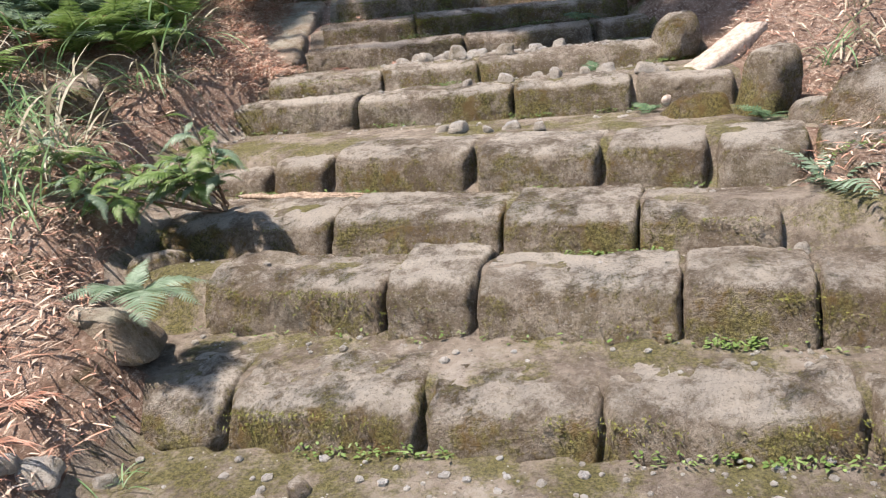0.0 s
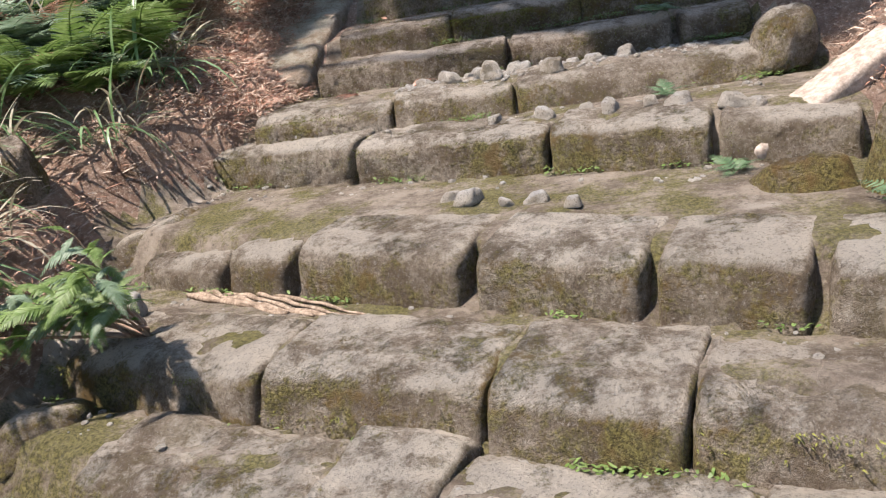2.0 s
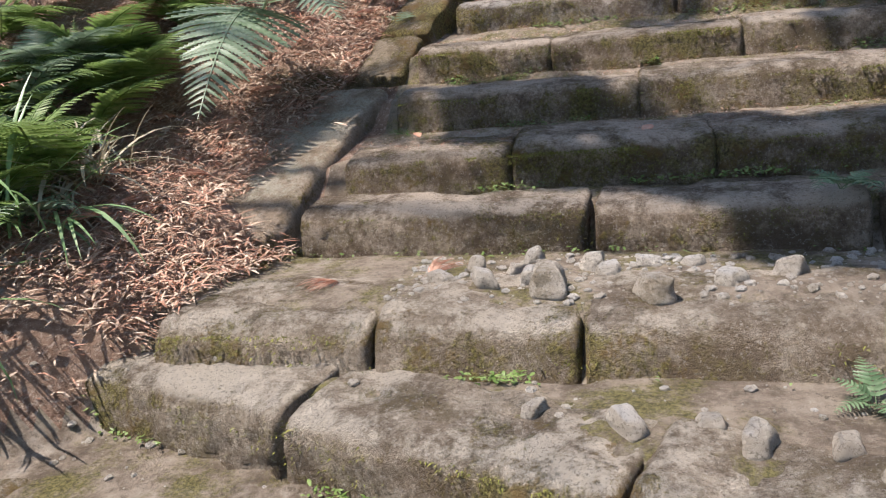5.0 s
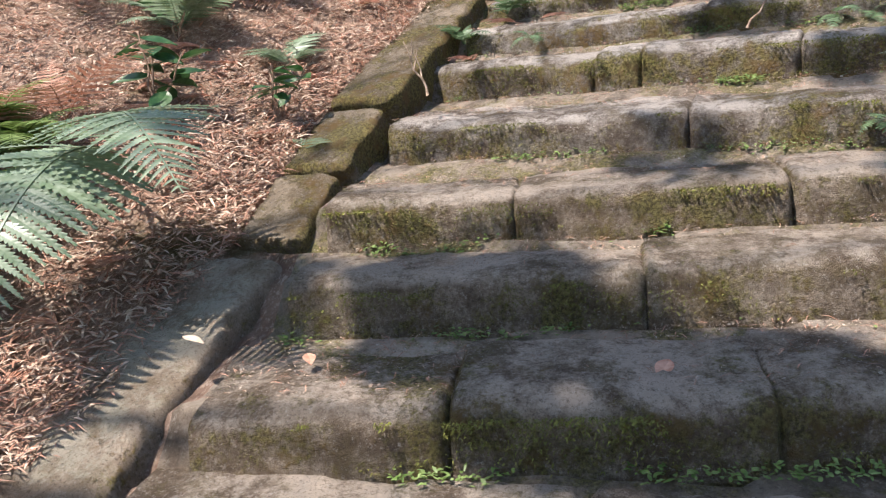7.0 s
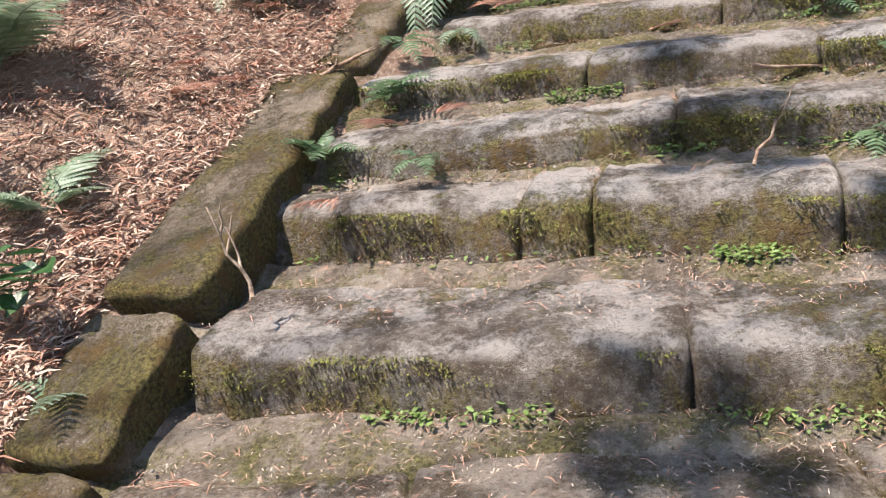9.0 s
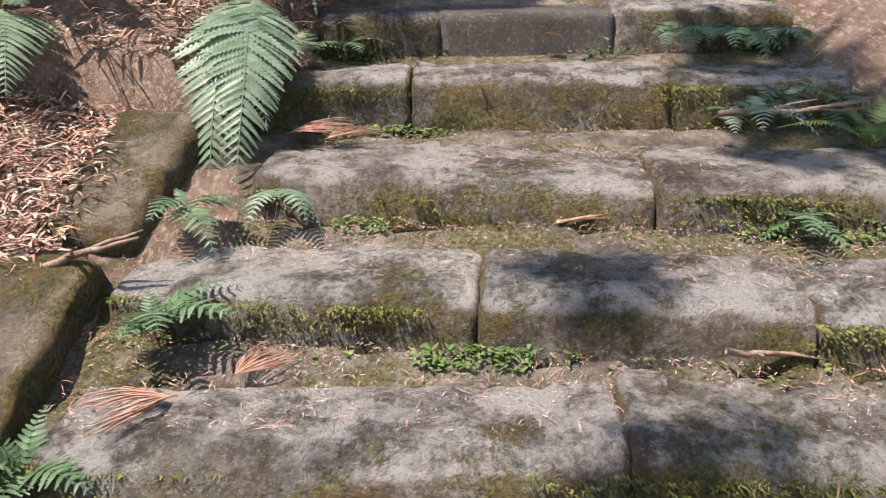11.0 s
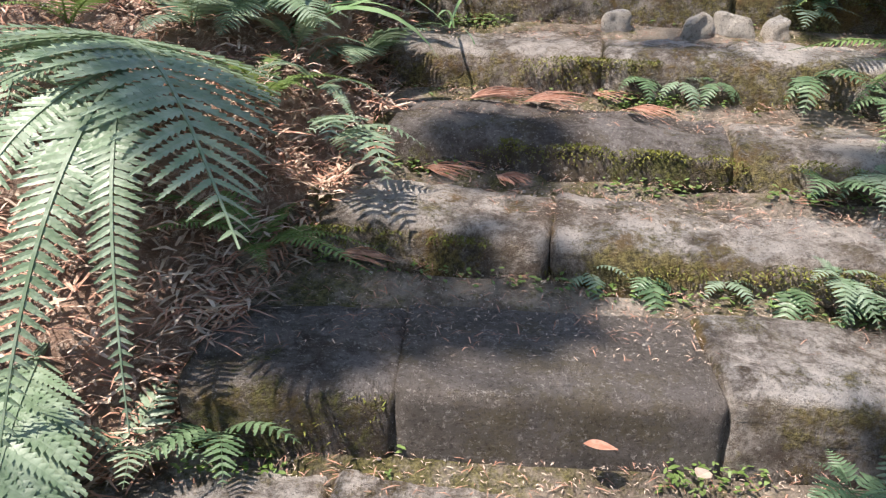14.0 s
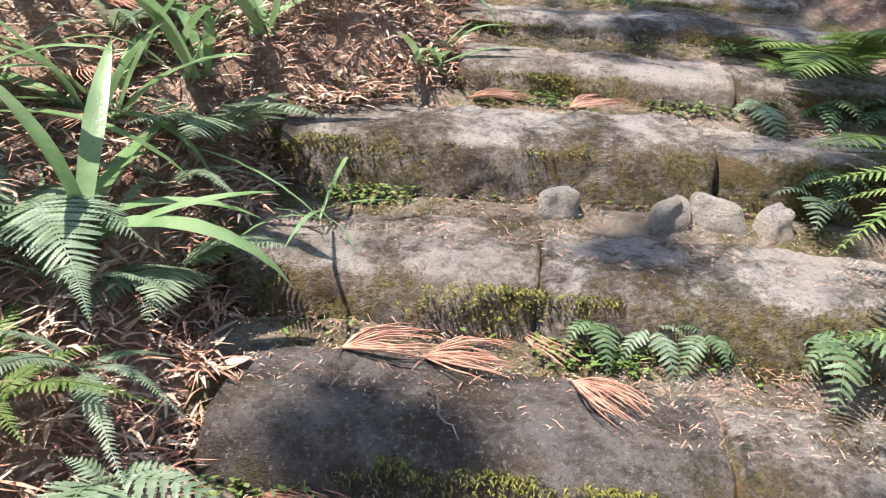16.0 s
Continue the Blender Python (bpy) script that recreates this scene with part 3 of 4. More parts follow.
twig(on(1.0, 9.08, 0.05), on(1.25, 9.1, 0.03), 0.009, "pale crooked twig lying on a mossy step", 31)
twig(on(-0.62, 9.5, 0.06), (-0.35, 9.45, 2.60), 0.014, "dark fallen twig across the kerb", 32)
twig((0.85, 8.45, 2.20), (1.0, 8.62, 2.38), 0.006, "thin dry twig leaning on a step", 33, None, 1)
twig((-0.50, 8.10, 2.06), (-0.60, 8.16, 2.30), 0.007, "bare forked twig standing by the kerb", 34, ROOT, 3)
twig((1.35, 10.02, 2.76), (1.75, 9.85, 2.80), 0.012, "dark bare twig on a step", 35, None, 3)
twig((1.05, 9.72, 2.56), (1.35, 9.70, 2.57), 0.006, "thin brown twig lying on a step", 36)
twig((0.80, 11.72, 3.42), (0.86, 11.60, 3.40), 0.004, "thin pale stalk on a dark step", 37, ROOT, 0)
twig((1.05, 12.15, 3.42), (1.30, 12.05, 3.44), 0.008, "reddish twig on a step", 38)


# ---- plants ----
def frond_mesh(name, pairs, width, lobes, fine, material, seed, deep=0.4):
    """One fern frond of length 1 along x, arched; pinnae in pairs, each cut into lobes."""
    rg = random.Random(seed)
    verts, faces = [], []

    def leaf(p, d, n, length, wide, cuts):
        """A toothed strip, folded a little along its rib."""
        side = d.cross(n).normalized()
        k = len(verts)
        m = 2 * cuts
        for i in range(m + 1):
            s = i / m
            w = wide * (1 - s) ** 0.55 * min(1, 0.5 + 4 * s) * (1.0 if i % 2 else deep)
            c = p + d * (length * s) - n * (0.16 * length * s * s)
            lap = d * (length * 0.5 / cuts if i % 2 else 0)
            verts.extend(tuple(q) for q in (c + side * w + lap + n * 0.12 * w, c, c - side * w + lap + n * 0.12 * w))
        for i in range(m):
            for j in (0, 1):
                q = k + 3 * i + j
                faces.append((q, q + 1, q + 4, q + 3))

    pts = []
    for i in range(pairs + 4):
        s = i / (pairs + 3)
        pts.append(Vector((s, 0.03 * math.sin(2.2 * s + seed), 0.22 * math.sin(math.pi * (0.15 + 0.85 * s)) - 0.10)))
    v, f = tube(pts, [0.009 * (1 - 0.8 * i / len(pts)) for i in range(len(pts))], 4)
    verts += v
    faces += f
    for i in range(2, pairs + 3):
        s = i / (pairs + 3)
        p = pts[i]
        ax = (pts[min(i + 1, len(pts) - 1)] - pts[i - 1]).normalized()
        shape = min(1.0, max(s - 0.05, 0.01) / 0.22) ** 0.7 * (1 - s) ** 0.75 * 1.25
        for sgn in (-1, 1):
            d = (Vector((0, sgn, 0)) + ax * (0.35 + 0.3 * s) + Vector((0, 0, rg.uniform(-0.15, 0.1)))).normalized()
            n = ax.cross(d) * (1 if sgn > 0 else -1)
            n.normalize()
            long = width * shape * rg.uniform(0.9, 1.08)
            leaf(p, d, n, long, max(0.006, long * fine), lobes)
    me = bpy.data.meshes.new(name)
    me.from_pydata(verts, [], faces)
    me.materials.append(material)
    return me


LADY = frond_mesh("lady_frond", 30, 0.32, 11, 0.125, FERN, 1, 0.5)
LADY_PALE = frond_mesh("lady_frond_pale", 30, 0.32, 11, 0.125, FERN_PALE, 2, 0.5)
SWORD = frond_mesh("sword_frond", 40, 0.10, 4, 0.16, FERN_PALE, 3, 0.85)
SWORD_DARK = frond_mesh("sword_frond_dark", 26, 0.15, 4, 0.15, FERN, 4, 0.85)
SMALL = frond_mesh("small_frond", 9, 0.30, 4, 0.20, FERN_DARK, 5, 0.7)
SMALL_PALE = frond_mesh("small_frond_pale", 9, 0.28, 4, 0.20, FERN_PALE, 6, 0.7)
DRY_FROND = frond_mesh("dry_frond", 16, 0.30, 7, 0.10, DRY_RED, 7)


def add_frond(root, me, base, tip, wide=1.0, roll=0.0, name="frond"):
    base, tip = Vector(base), Vector(tip)
    ax = tip - base
    long = ax.length
    ax.normalize()
    ay = Vector((0, 0, 1)).cross(ax)
    ay = ay.normalized() if ay.length > 1e-4 else Vector((0, 1, 0))
    az = ax.cross(ay)
    m = Matrix((ax, ay, az)).transposed().to_4x4() @ pose(0, 0, 0, roll, 0, 0) @ Matrix.Diagonal((long, long * wide, long, 1))
    m.translation = base
    ob = new(name, me)
    ob.parent = root
    ob.matrix_local = Matrix.Translation(-root.location) @ m
    return ob


def plant(name, base, label, category, group=""):
    root = tagged(new(name), label, category, group)
    root.location = base
    return root


def fern(base, tips, me, label, wide=1.0, group="ferns"):
    root = plant("fern", base, label, "fern", group)
    for i, t in enumerate(tips):
        add_frond(root, me, base, t, wide, (i * 37) % 24 - 12)
    return root


def rosette(x, y, n, long, me, label, seed, z=None, lean=(0, 0), rise=(0.2, 0.7), group="ferns"):
    rg = random.Random(seed)
    base = Vector((x, y, (ground_z(x, y) if z is None else z) - 0.005))
    tips = []
    for i in range(n):
        a = 2 * math.pi * (i + rg.uniform(-0.3, 0.3)) / n
        r = long * rg.uniform(0.65, 1.1)
        tips.append(base + Vector((math.cos(a) * r + lean[0], math.sin(a) * r + lean[1], r * rg.uniform(*rise))))
    return fern(base, tips, me, label, 1.0, group)


# large fronds hanging over the kerb
fern((-1.62, 7.35, 2.02), [(-1.34, 6.24, 1.72), (-0.82, 6.64, 2.06)], LADY_PALE, "green lady fern arching over the kerb", 1.0)
fern((-0.55, 11.50, 3.50), [(0.30, 10.58, 3.50), (-0.25, 10.75, 3.6)], LADY_PALE, "large green lady fern frond over the steps", 1.0)
fern((-0.22, 10.66, 3.10), [(-0.14, 9.86, 2.68), (-0.26, 9.92, 2.62), (-0.06, 10.02, 2.80)], LADY_PALE, "pale sunlit lady fern hanging over the kerb", 0.7)
fern((-0.12, 11.0, 3.62), [(-0.10, 10.28, 3.02), (0.10, 10.40, 3.12), (-0.32, 10.40, 3.20), (-0.45, 10.6, 3.45)], SWORD, "pale sword fern with hanging narrow fronds", 1.0)
fern((-1.05, 10.55, 3.05), [(-0.75, 9.9, 2.95), (-1.1, 9.8, 2.9), (-1.4, 10.0, 2.95), (-0.8, 10.2, 3.15)], LADY_PALE, "pale fern on the littered bank", 0.8)
rosette(-0.95, 7.95, 4, 0.22, SMALL_PALE, "small pale fern beside the kerb", 41)
rosette(-1.35, 8.6, 4, 0.35, LADY_PALE, "pale fern sprig on the littered bank", 42)
rosette(-0.02, 10.60, 5, 0.20, SMALL_PALE, "small pale fern at a step's end", 43, 2.9)
rosette(0.15, 10.66, 5, 0.17, SMALL, "small dark fern growing from a step", 44, 2.92, (0.03, -0.05), (-0.3, 0.4))
rosette(0.10, 11.15, 9, 0.36, SWORD_DARK, "dark green fern clump beside the steps", 45)
rosette(0.28, 11.45, 7, 0.22, SMALL_PALE, "pale small fern hanging over a step", 46, 3.38, (0.05, -0.08), (-0.6, 0.4))
rosette(0.15, 11.68, 6, 0.26, SWORD, "pale narrow fern at the end of a step", 47, 3.45, (0.02, -0.1), (-0.3, 0.6))
rosette(-0.30, 9.75, 6, 0.20, SMALL, "small fern under the large frond", 48, 2.6, (0.06, -0.06), (-0.5, 0.3))
rosette(-0.05, 9.80, 5, 0.15, SMALL_PALE, "small pale fern on a step face", 49, 2.62, (0.02, -0.06), (-0.8, 0.2))
rosette(-0.32, 9.36, 8, 0.20, SMALL, "dark leafy fern at the kerb", 50, 2.40, (0.06, -0.04), (0.0, 0.7))
rosette(-0.50, 8.98, 8, 0.20, SMALL, "dark leafy fern at the kerb", 51, 2.26, (0.05, -0.05), (0.0, 0.7))
rosette(-0.12, 8.78, 5, 0.16, SMALL, "small dark fern on a step face", 52, 2.26, (0, -0.05), (-0.6, 0.4))
rosette(1.38, 10.52, 8, 0.16, SMALL, "small dark fern on a step face", 53, 2.98, (0, -0.07), (-0.7, 0.4))
rosette(1.62, 10.50, 8, 0.18, SMALL, "small dark fern on a step face", 54, 2.98, (0, -0.07), (-0.7, 0.4))
rosette(1.45, 9.95, 5, 0.18, SMALL_PALE, "pale small fern on a step face", 55, 2.78, (0, -0.07), (-0.5, 0.5))
rosette(1.85, 9.95, 8, 0.30, SWORD_DARK, "green fern on the bank beside the steps", 56)
rosette(1.70, 9.50, 6, 0.24, SMALL, "dark fern on the bank beside the steps", 57)
rosette(1.75, 8.75, 5, 0.18, SMALL, "dark fern on the bank beside the steps", 58)
for i, (x, k) in enumerate(((1.10, 18), (1.28, 18), (1.45, 18), (1.60, 18), (1.18, 20), (1.30, 20), (1.42, 20), (0.95, 18))):
    rosette(x, nose(k, x) - 0.03, 5, 0.10, SMALL_PALE if i % 2 else SMALL, "tiny fern growing from a step face", 60 + i, STEPS[k][0] - 0.07, (0, -0.04), (-1.0, 0.2), "tiny ferns on the step faces")
rng = random.Random(33)
for k in (11, 12, 13, 14, 15, 16, 17, 18, 19, 20, 21, 22):
    for i in range(5 if k > 13 else 3):
        x = STEPS[k][4] - 0.55 * rng.random() ** 1.3 + 0.05
        rosette(x, nose(k, x) - 0.05, 6, rng.uniform(0.09, 0.17), SMALL_PALE if i % 3 == 0 else SMALL, "small fern growing from the mossy end of a step", 400 + 10 * k + i, STEPS[k][0] - rng.uniform(0.02, 0.12), (0, -0.05), (-0.8, 0.4), "small ferns at the step ends")
rosette(1.95, 11.65, 9, 0.36, SWORD_DARK, "dark green fern hanging over the steps", 71, 3.55, (-0.08, -0.12), (-0.4, 0.5))
rosette(2.05, 12.05, 9, 0.38, SWORD_DARK, "dark green fern hanging over the steps", 72, 3.75, (-0.1, -0.12), (-0.3, 0.5))
rosette(2.25, 12.6, 9, 0.42, LADY, "dark green fern on the bank", 73, None, (-0.1, -0.1), (-0.2, 0.6))
rosette(2.15, 13.2, 9, 0.4, LADY, "dark green fern on the bank", 74, None, (-0.1, -0.1), (0, 0.7))
rosette(1.95, 11.1, 6, 0.26, SWORD_DARK, "dark green fern on the bank", 75)
rosette(0.02, 11.55, 7, 0.3, SWORD_DARK, "green fern on the bank beside the steps", 76)
rosette(-0.1, 12.0, 8, 0.34, LADY_PALE, "pale fern below strap leaves", 77, None, (0.05, -0.15), (0, 0.5))
rosette(0.15, 12.25, 7, 0.28, SWORD, "pale fern below strap leaves", 78, None, (0.05, -0.1), (0, 0.5))
rosette(-1.22, 2.72, 7, 0.30, LADY_PALE, "pale fern beside the lowest step", 79, 0.52, (0.05, -0.08), (0, 0.6))
rosette(1.50, 3.05, 9, 0.24, SMALL_PALE, "pale fern at the end of a step", 80, 0.56, (0, -0.05), (0.1, 0.8))
rosette(1.12, 4.35, 6, 0.14, SMALL, "small dark fern on soil between steps", 81)
rosette(1.00, 5.18, 5, 0.14, SMALL, "small fern at a step's foot", 82)
rosette(1.38, 2.0, 7, 0.22, SMALL_PALE, "pale fern at the end of the lowest step", 83)
rosette(1.10, 6.2, 5, 0.20, SMALL, "dark seedling on a step's face", 84, 1.22, (0, -0.08), (0, 0.8))
rosette(1.52, 3.75, 6, 0.16, SMALL, "dark small fern by the stone block", 85)
for i, (x, y) in enumerate(((-0.25, 11.75), (0.05, 11.85), (-0.45, 12.3), (0.2, 12.1), (-0.3, 11.3), (-0.55, 11.6), (0.2, 12.45), (-0.1, 12.6))):
    rosette(x, y, 5, 0.28, (LADY_PALE, SWORD, SWORD_DARK)[i % 3], "fern among strap leaves on the bank", 330 + i, None, (0.06, -0.1), (0.1, 0.7), "ferns among the strap leaves")
# thicket of ferns on the bank
rng = random.Random(5)
for i in range(26):
    y = rng.uniform(4.9, 7.6)
    x = edges(y)[0] - rng.uniform(0.75, 2.4) - (0.5 if y > 6.0 else 0.0)
    rosette(x, y, rng.randint(5, 8), rng.uniform(0.3, 0.55), (LADY, LADY, SWORD_DARK, DRY_FROND)[i % 4], "fern in the green thicket on the bank" if i % 4 < 3 else "dry red fern in the thicket", 100 + i, None, (0.1, -0.1), (0.2, 0.9), "ferns of the thicket")
for i in range(34):
    y = rng.uniform(4.6, 6.9)
    x = edges(y)[0] - rng.uniform(0.65, 2.0) - (0.5 if y > 6.0 else 0.0)
    rosette(x, y, rng.randint(6, 8), rng.uniform(0.28, 0.48), (LADY, SMALL_PALE, LADY_PALE, SWORD_DARK)[i % 4], "bright green fern in the thicket on the bank", 500 + i, None, (0.1, -0.12), (0.3, 1.0), "ferns of the thicket")
for i in range(8):
    y = rng.uniform(7.8, 10.2)
    x = edges(y)[0] - rng.uniform(1.3, 2.2)
    rosette(x, y, 6, rng.uniform(0.3, 0.5), (LADY_PALE, DRY_FROND)[i % 2], "fern on the littered bank", 140 + i, None, (0.1, -0.1), (0.2, 0.8), "ferns of the thicket")


def blade_mesh(name, width, bend, material, fold=0.25, seg=9):
    """One strap leaf or grass blade of length 1, rising along x and bending down."""
    verts, faces = [], []
    for i in range(seg + 1):
        s = i / seg
        w = width * (0.55 + 0.9 * s if s < 0.5 else 1.0) * (1 - max(0, (s - 0.45) / 0.55) ** 2.2)
        x, z = math.sin(bend * s) / bend, (1 - math.cos(bend * s)) / -bend
        verts += [(x, -w, z), (x, 0, z - fold * w), (x, w, z)]
    for i in range(seg):
        for j in (0, 1):
            a = 3 * i + j
            faces.append((a, a + 1, a + 4, a + 3))
    me = bpy.data.meshes.new(name)
    me.from_pydata(verts, [], faces)
    me.materials.append(material)
    me.polygons.foreach_set("use_smooth", [True] * len(me.polygons))
    return me


STRAPS = [blade_mesh("strap_blade", 0.045, b, STRAP) for b in (0.7, 1.3, 1.9)]
GRASS = [blade_mesh("grass_blade", 0.014, b, STRAP, 0.2, 7) for b in (0.8, 1.6, 2.2)]
GREY_BLADES = [blade_mesh("dry_blade", 0.016, b, DRY_GRASS, 0.2, 7) for b in (0.7, 1.4, 2.0)]


def tuft(name, x, y, n, long, meshes, label, category, seed, spread=0.05, steep=(35, 80), group="", z=None):
    rg = random.Random(seed)
    base = (x, y, (ground_z(x, y) if z is None else z) - 0.01)
    root = plant(name, base, label, category, group)
    for i in range(n):
        size = long * rg.uniform(0.55, 1.1)
        ob = new("leaf", meshes[rg.randrange(len(meshes))])
        ob.parent = root
        ob.matrix_local = pose(rg.uniform(-spread, spread), rg.uniform(-spread, spread), 0, rg.uniform(-15, 15), -rg.uniform(*steep), rg.uniform(0, 360)) @ Matrix.Diagonal((size, size, size, 1))
    return root


STRAP_LABEL = "clump of long glossy green strap leaves"
for i, (x, y, n, long) in enumerate(((-0.05, 12.35, 11, 0.62), (0.28, 12.75, 10, 0.55), (-0.45, 12.7, 12, 0.62), (-0.2, 13.2, 12, 0.6), (0.25, 13.25, 11, 0.55), (0.62, 13.45, 10, 0.5), (-0.7, 13.3, 12, 0.6), (0.05, 13.75, 12, 0.6), (0.45, 13.9, 10, 0.55), (-0.5, 13.9, 12, 0.6), (0.75, 13.0, 9, 0.35), (-0.9, 12.3, 10, 0.55), (0.02, 11.95, 9, 0.6), (-0.35, 12.1, 12, 0.65), (0.12, 12.55, 10, 0.5), (-0.15, 12.85, 12, 0.6), (0.48, 13.05, 9, 0.45), (0.0, 13.5, 12, 0.55), (0.35, 13.6, 12, 0.5), (-0.3, 13.6, 12, 0.55), (-0.75, 12.9, 12, 0.6), (0.7, 13.8, 10, 0.45))):
    tuft("strap_leaf_clump", x, y, n, long, STRAPS, STRAP_LABEL, "strap-leaf plant", 200 + i, 0.05, (30, 80), "strap-leaf clumps")
tuft("grass_tuft", 0.50, 12.25, 7, 0.42, GRASS, "arching green grass over a step", "grass", 220, 0.03, (20, 60), z=3.58)
tuft("grass_tuft", 1.95, 4.1, 14, 0.45, GRASS, "dark arching grass on the bank", "grass", 221, 0.06)
tuft("grass_tuft", 2.15, 3.7, 14, 0.45, GREY_BLADES, "pale arching grass on the bank", "grass", 222, 0.06)
tuft("grass_tuft", -1.15, 2.12, 9, 0.20, GRASS, "small green grass tuft", "grass", 223)
rng = random.Random(8)
for i in range(58):
    y = rng.uniform(3.2, 6.0)
    x = edges(y)[0] - rng.uniform(0.35, 2.3)
    tuft("grass_clump", x, y, 26, rng.uniform(0.35, 0.65), GREY_BLADES if i % 3 else GRASS, "grey-green dry grass clump on the bank", "grass", 230 + i, 0.12, (20, 85), "grass clumps")
for i in range(16):
    y = rng.uniform(2.6, 6.2)
    x = edges(y)[1] + rng.uniform(0.35, 1.6)
    tuft("grass_clump", x, y, 18, rng.uniform(0.25, 0.45), GREY_BLADES if i % 4 else GRASS, "dry pale grass clump on the bank", "grass", 270 + i, 0.1, (10, 70), "grass clumps")


def oval_leaf(name, material, wide=0.28):
    verts, faces = [(0, 0, 0)], []
    n = 7
    for i in range(1, n + 1):
        s = i / n
        w = wide * math.sin(math.pi * min(0.985, s ** 0.85))
        z = -0.18 * s * s
        verts += [(s, -w, z + 0.05 * w), (s, 0, z - 0.04), (s, w, z + 0.05 * w)]
    faces += [(0, 2, 1), (0, 3, 2)]
    for i in range(n - 1):
        for j in (1, 2):
            a = 3 * i + j
            faces.append((a, a + 1, a + 4, a + 3))
    me = bpy.data.meshes.new(name)
    me.from_pydata(verts, [], faces)
    me.materials.append(material)
    return me


OVAL, OVAL_DRY, OVAL_RED = oval_leaf("oval_leaf", SHRUB), oval_leaf("dry_oval_leaf", DRY_TAN), oval_leaf("red_oval_leaf", DRY_RED)


def shrub(x, y, high, n, leaf, me, label, seed, spread=0.2):
    rg = random.Random(seed)
    base = Vector(on(x, y, -0.01))
    root = plant("shrub", base, label, "shrub")
    stems = []
    for i in range(3):
        tip = Vector((rg.uniform(-spread, spread), rg.uniform(-spread, spread), high * rg.uniform(0.7, 1)))
        stems.append(tube(wander((0, 0, 0), tip, 5, 0.02, seed + i), [0.008, 0.007, 0.006, 0.005, 0.004, 0.003], 5))
        for j in range(n // 3):
            p = tip * rg.uniform(0.45, 1)
            ob = new("leaf", me)
            ob.parent = root
            s = leaf * rg.uniform(0.7, 1.15)
            ob.matrix_local = pose(p.x, p.y, p.z, rg.uniform(-25, 25), rg.uniform(-30, 25), rg.uniform(0, 360)) @ Matrix.Diagonal((s, s, s, 1))
    raw("stem", *joined(*stems), TWIG, root, smooth=True)
    return root


shrub(-1.75, 7.95, 0.42, 18, 0.17, OVAL, "glossy dark green shrub on the bank", 301)
shrub(-1.25, 8.15, 0.28, 15, 0.12, OVAL, "small glossy seedling on the littered bank", 302)
shrub(-1.95, 8.6, 0.4, 15, 0.16, OVAL, "glossy dark green shrub on the bank", 303)
shrub(-0.72, 10.5, 0.4, 12, 0.22, OVAL, "large-leaved seedling on the bank", 304)
shrub(-1.0, 11.1, 0.45, 12, 0.22, OVAL, "large-leaved seedling on the bank", 305)
# the feathery green bush beside the lower steps
bush = plant("feathery_bush", on(-1.12, 3.78, -0.01), "feathery green bush with bare stems beside the steps", "bush")
stems = []
rng = random.Random(21)
for i in range(13):
    tip = Vector((rng.uniform(-0.80, 0.18), rng.uniform(-0.45, 0.1), rng.uniform(0.22, 0.5)))
    stems.append(tube(wander((0, 0, 0), tip, 5, 0.02, 400 + i), [0.008, 0.007, 0.006, 0.005, 0.004, 0.002], 5))
    for j in range(15):
        p = bush.location + tip * rng.uniform(0.55, 1)
        add_frond(bush, LADY if j % 3 else LADY_PALE, p, p + Vector((rng.uniform(-0.26, 0.2), rng.uniform(-0.22, 0.12), rng.uniform(-0.10, 0.08))), 0.6, rng.uniform(-30, 30))
raw("stem", *joined(*stems), TWIG, bush, smooth=True)


# ---- dry cedar sprays, fallen leaves and litter ----
def spray_mesh(name, material, seed, n=26):
    """A dry spray of needled strands that fan out from one stalk."""
    rg = random.Random(seed)
    parts = []
    for i in range(n):
        a = rg.uniform(-0.5, 0.5)
        end = Vector((rg.uniform(0.45, 1.0), a * 0.8, rg.uniform(0.0, 0.14)))
        root, neck = Vector((-0.15, 0, 0.02)), Vector((-0.05, 0, 0.03))
        pts = [root] + [neck.lerp(end, s) + Vector((0, a * 0.3 * math.sin(3 * s) + 0.03 * math.sin(9 * s + i) * s, 0.07 * math.sin(math.pi * s))) for s in (0, 0.25, 0.5, 0.75, 1)]
        parts.append(tube(pts, [0.010, 0.009, 0.010, 0.010, 0.008, 0.003], 4))
    bm = bmesh.new()
    me = bpy.data.meshes.new(name)
    verts, faces = joined(*parts)
    me.from_pydata(verts, [], faces)
    bm.from_mesh(me)
    bmesh.ops.remove_doubles(bm, verts=bm.verts, dist=0.0005)
    bm.to_mesh(me)
    bm.free()
    me.materials.append(material)
    return me


SPRAYS = [spray_mesh("cedar_spray", DRY_RED, s) for s in (1, 2, 3)]


def spray(x, y, long, turn, label="dry reddish cedar spray lying on a step", z=None, seed=0):
    ob = new("cedar_spray", SPRAYS[seed % 3])
    long *= 0.72
    ob.matrix_world = pose(x, y, (ground_z(x, y) if z is None else z) + 0.004, 0, -3, turn) @ Matrix.Diagonal((long, long, long, 1))
    return tagged(ob, label, "dry spray", "cedar sprays")


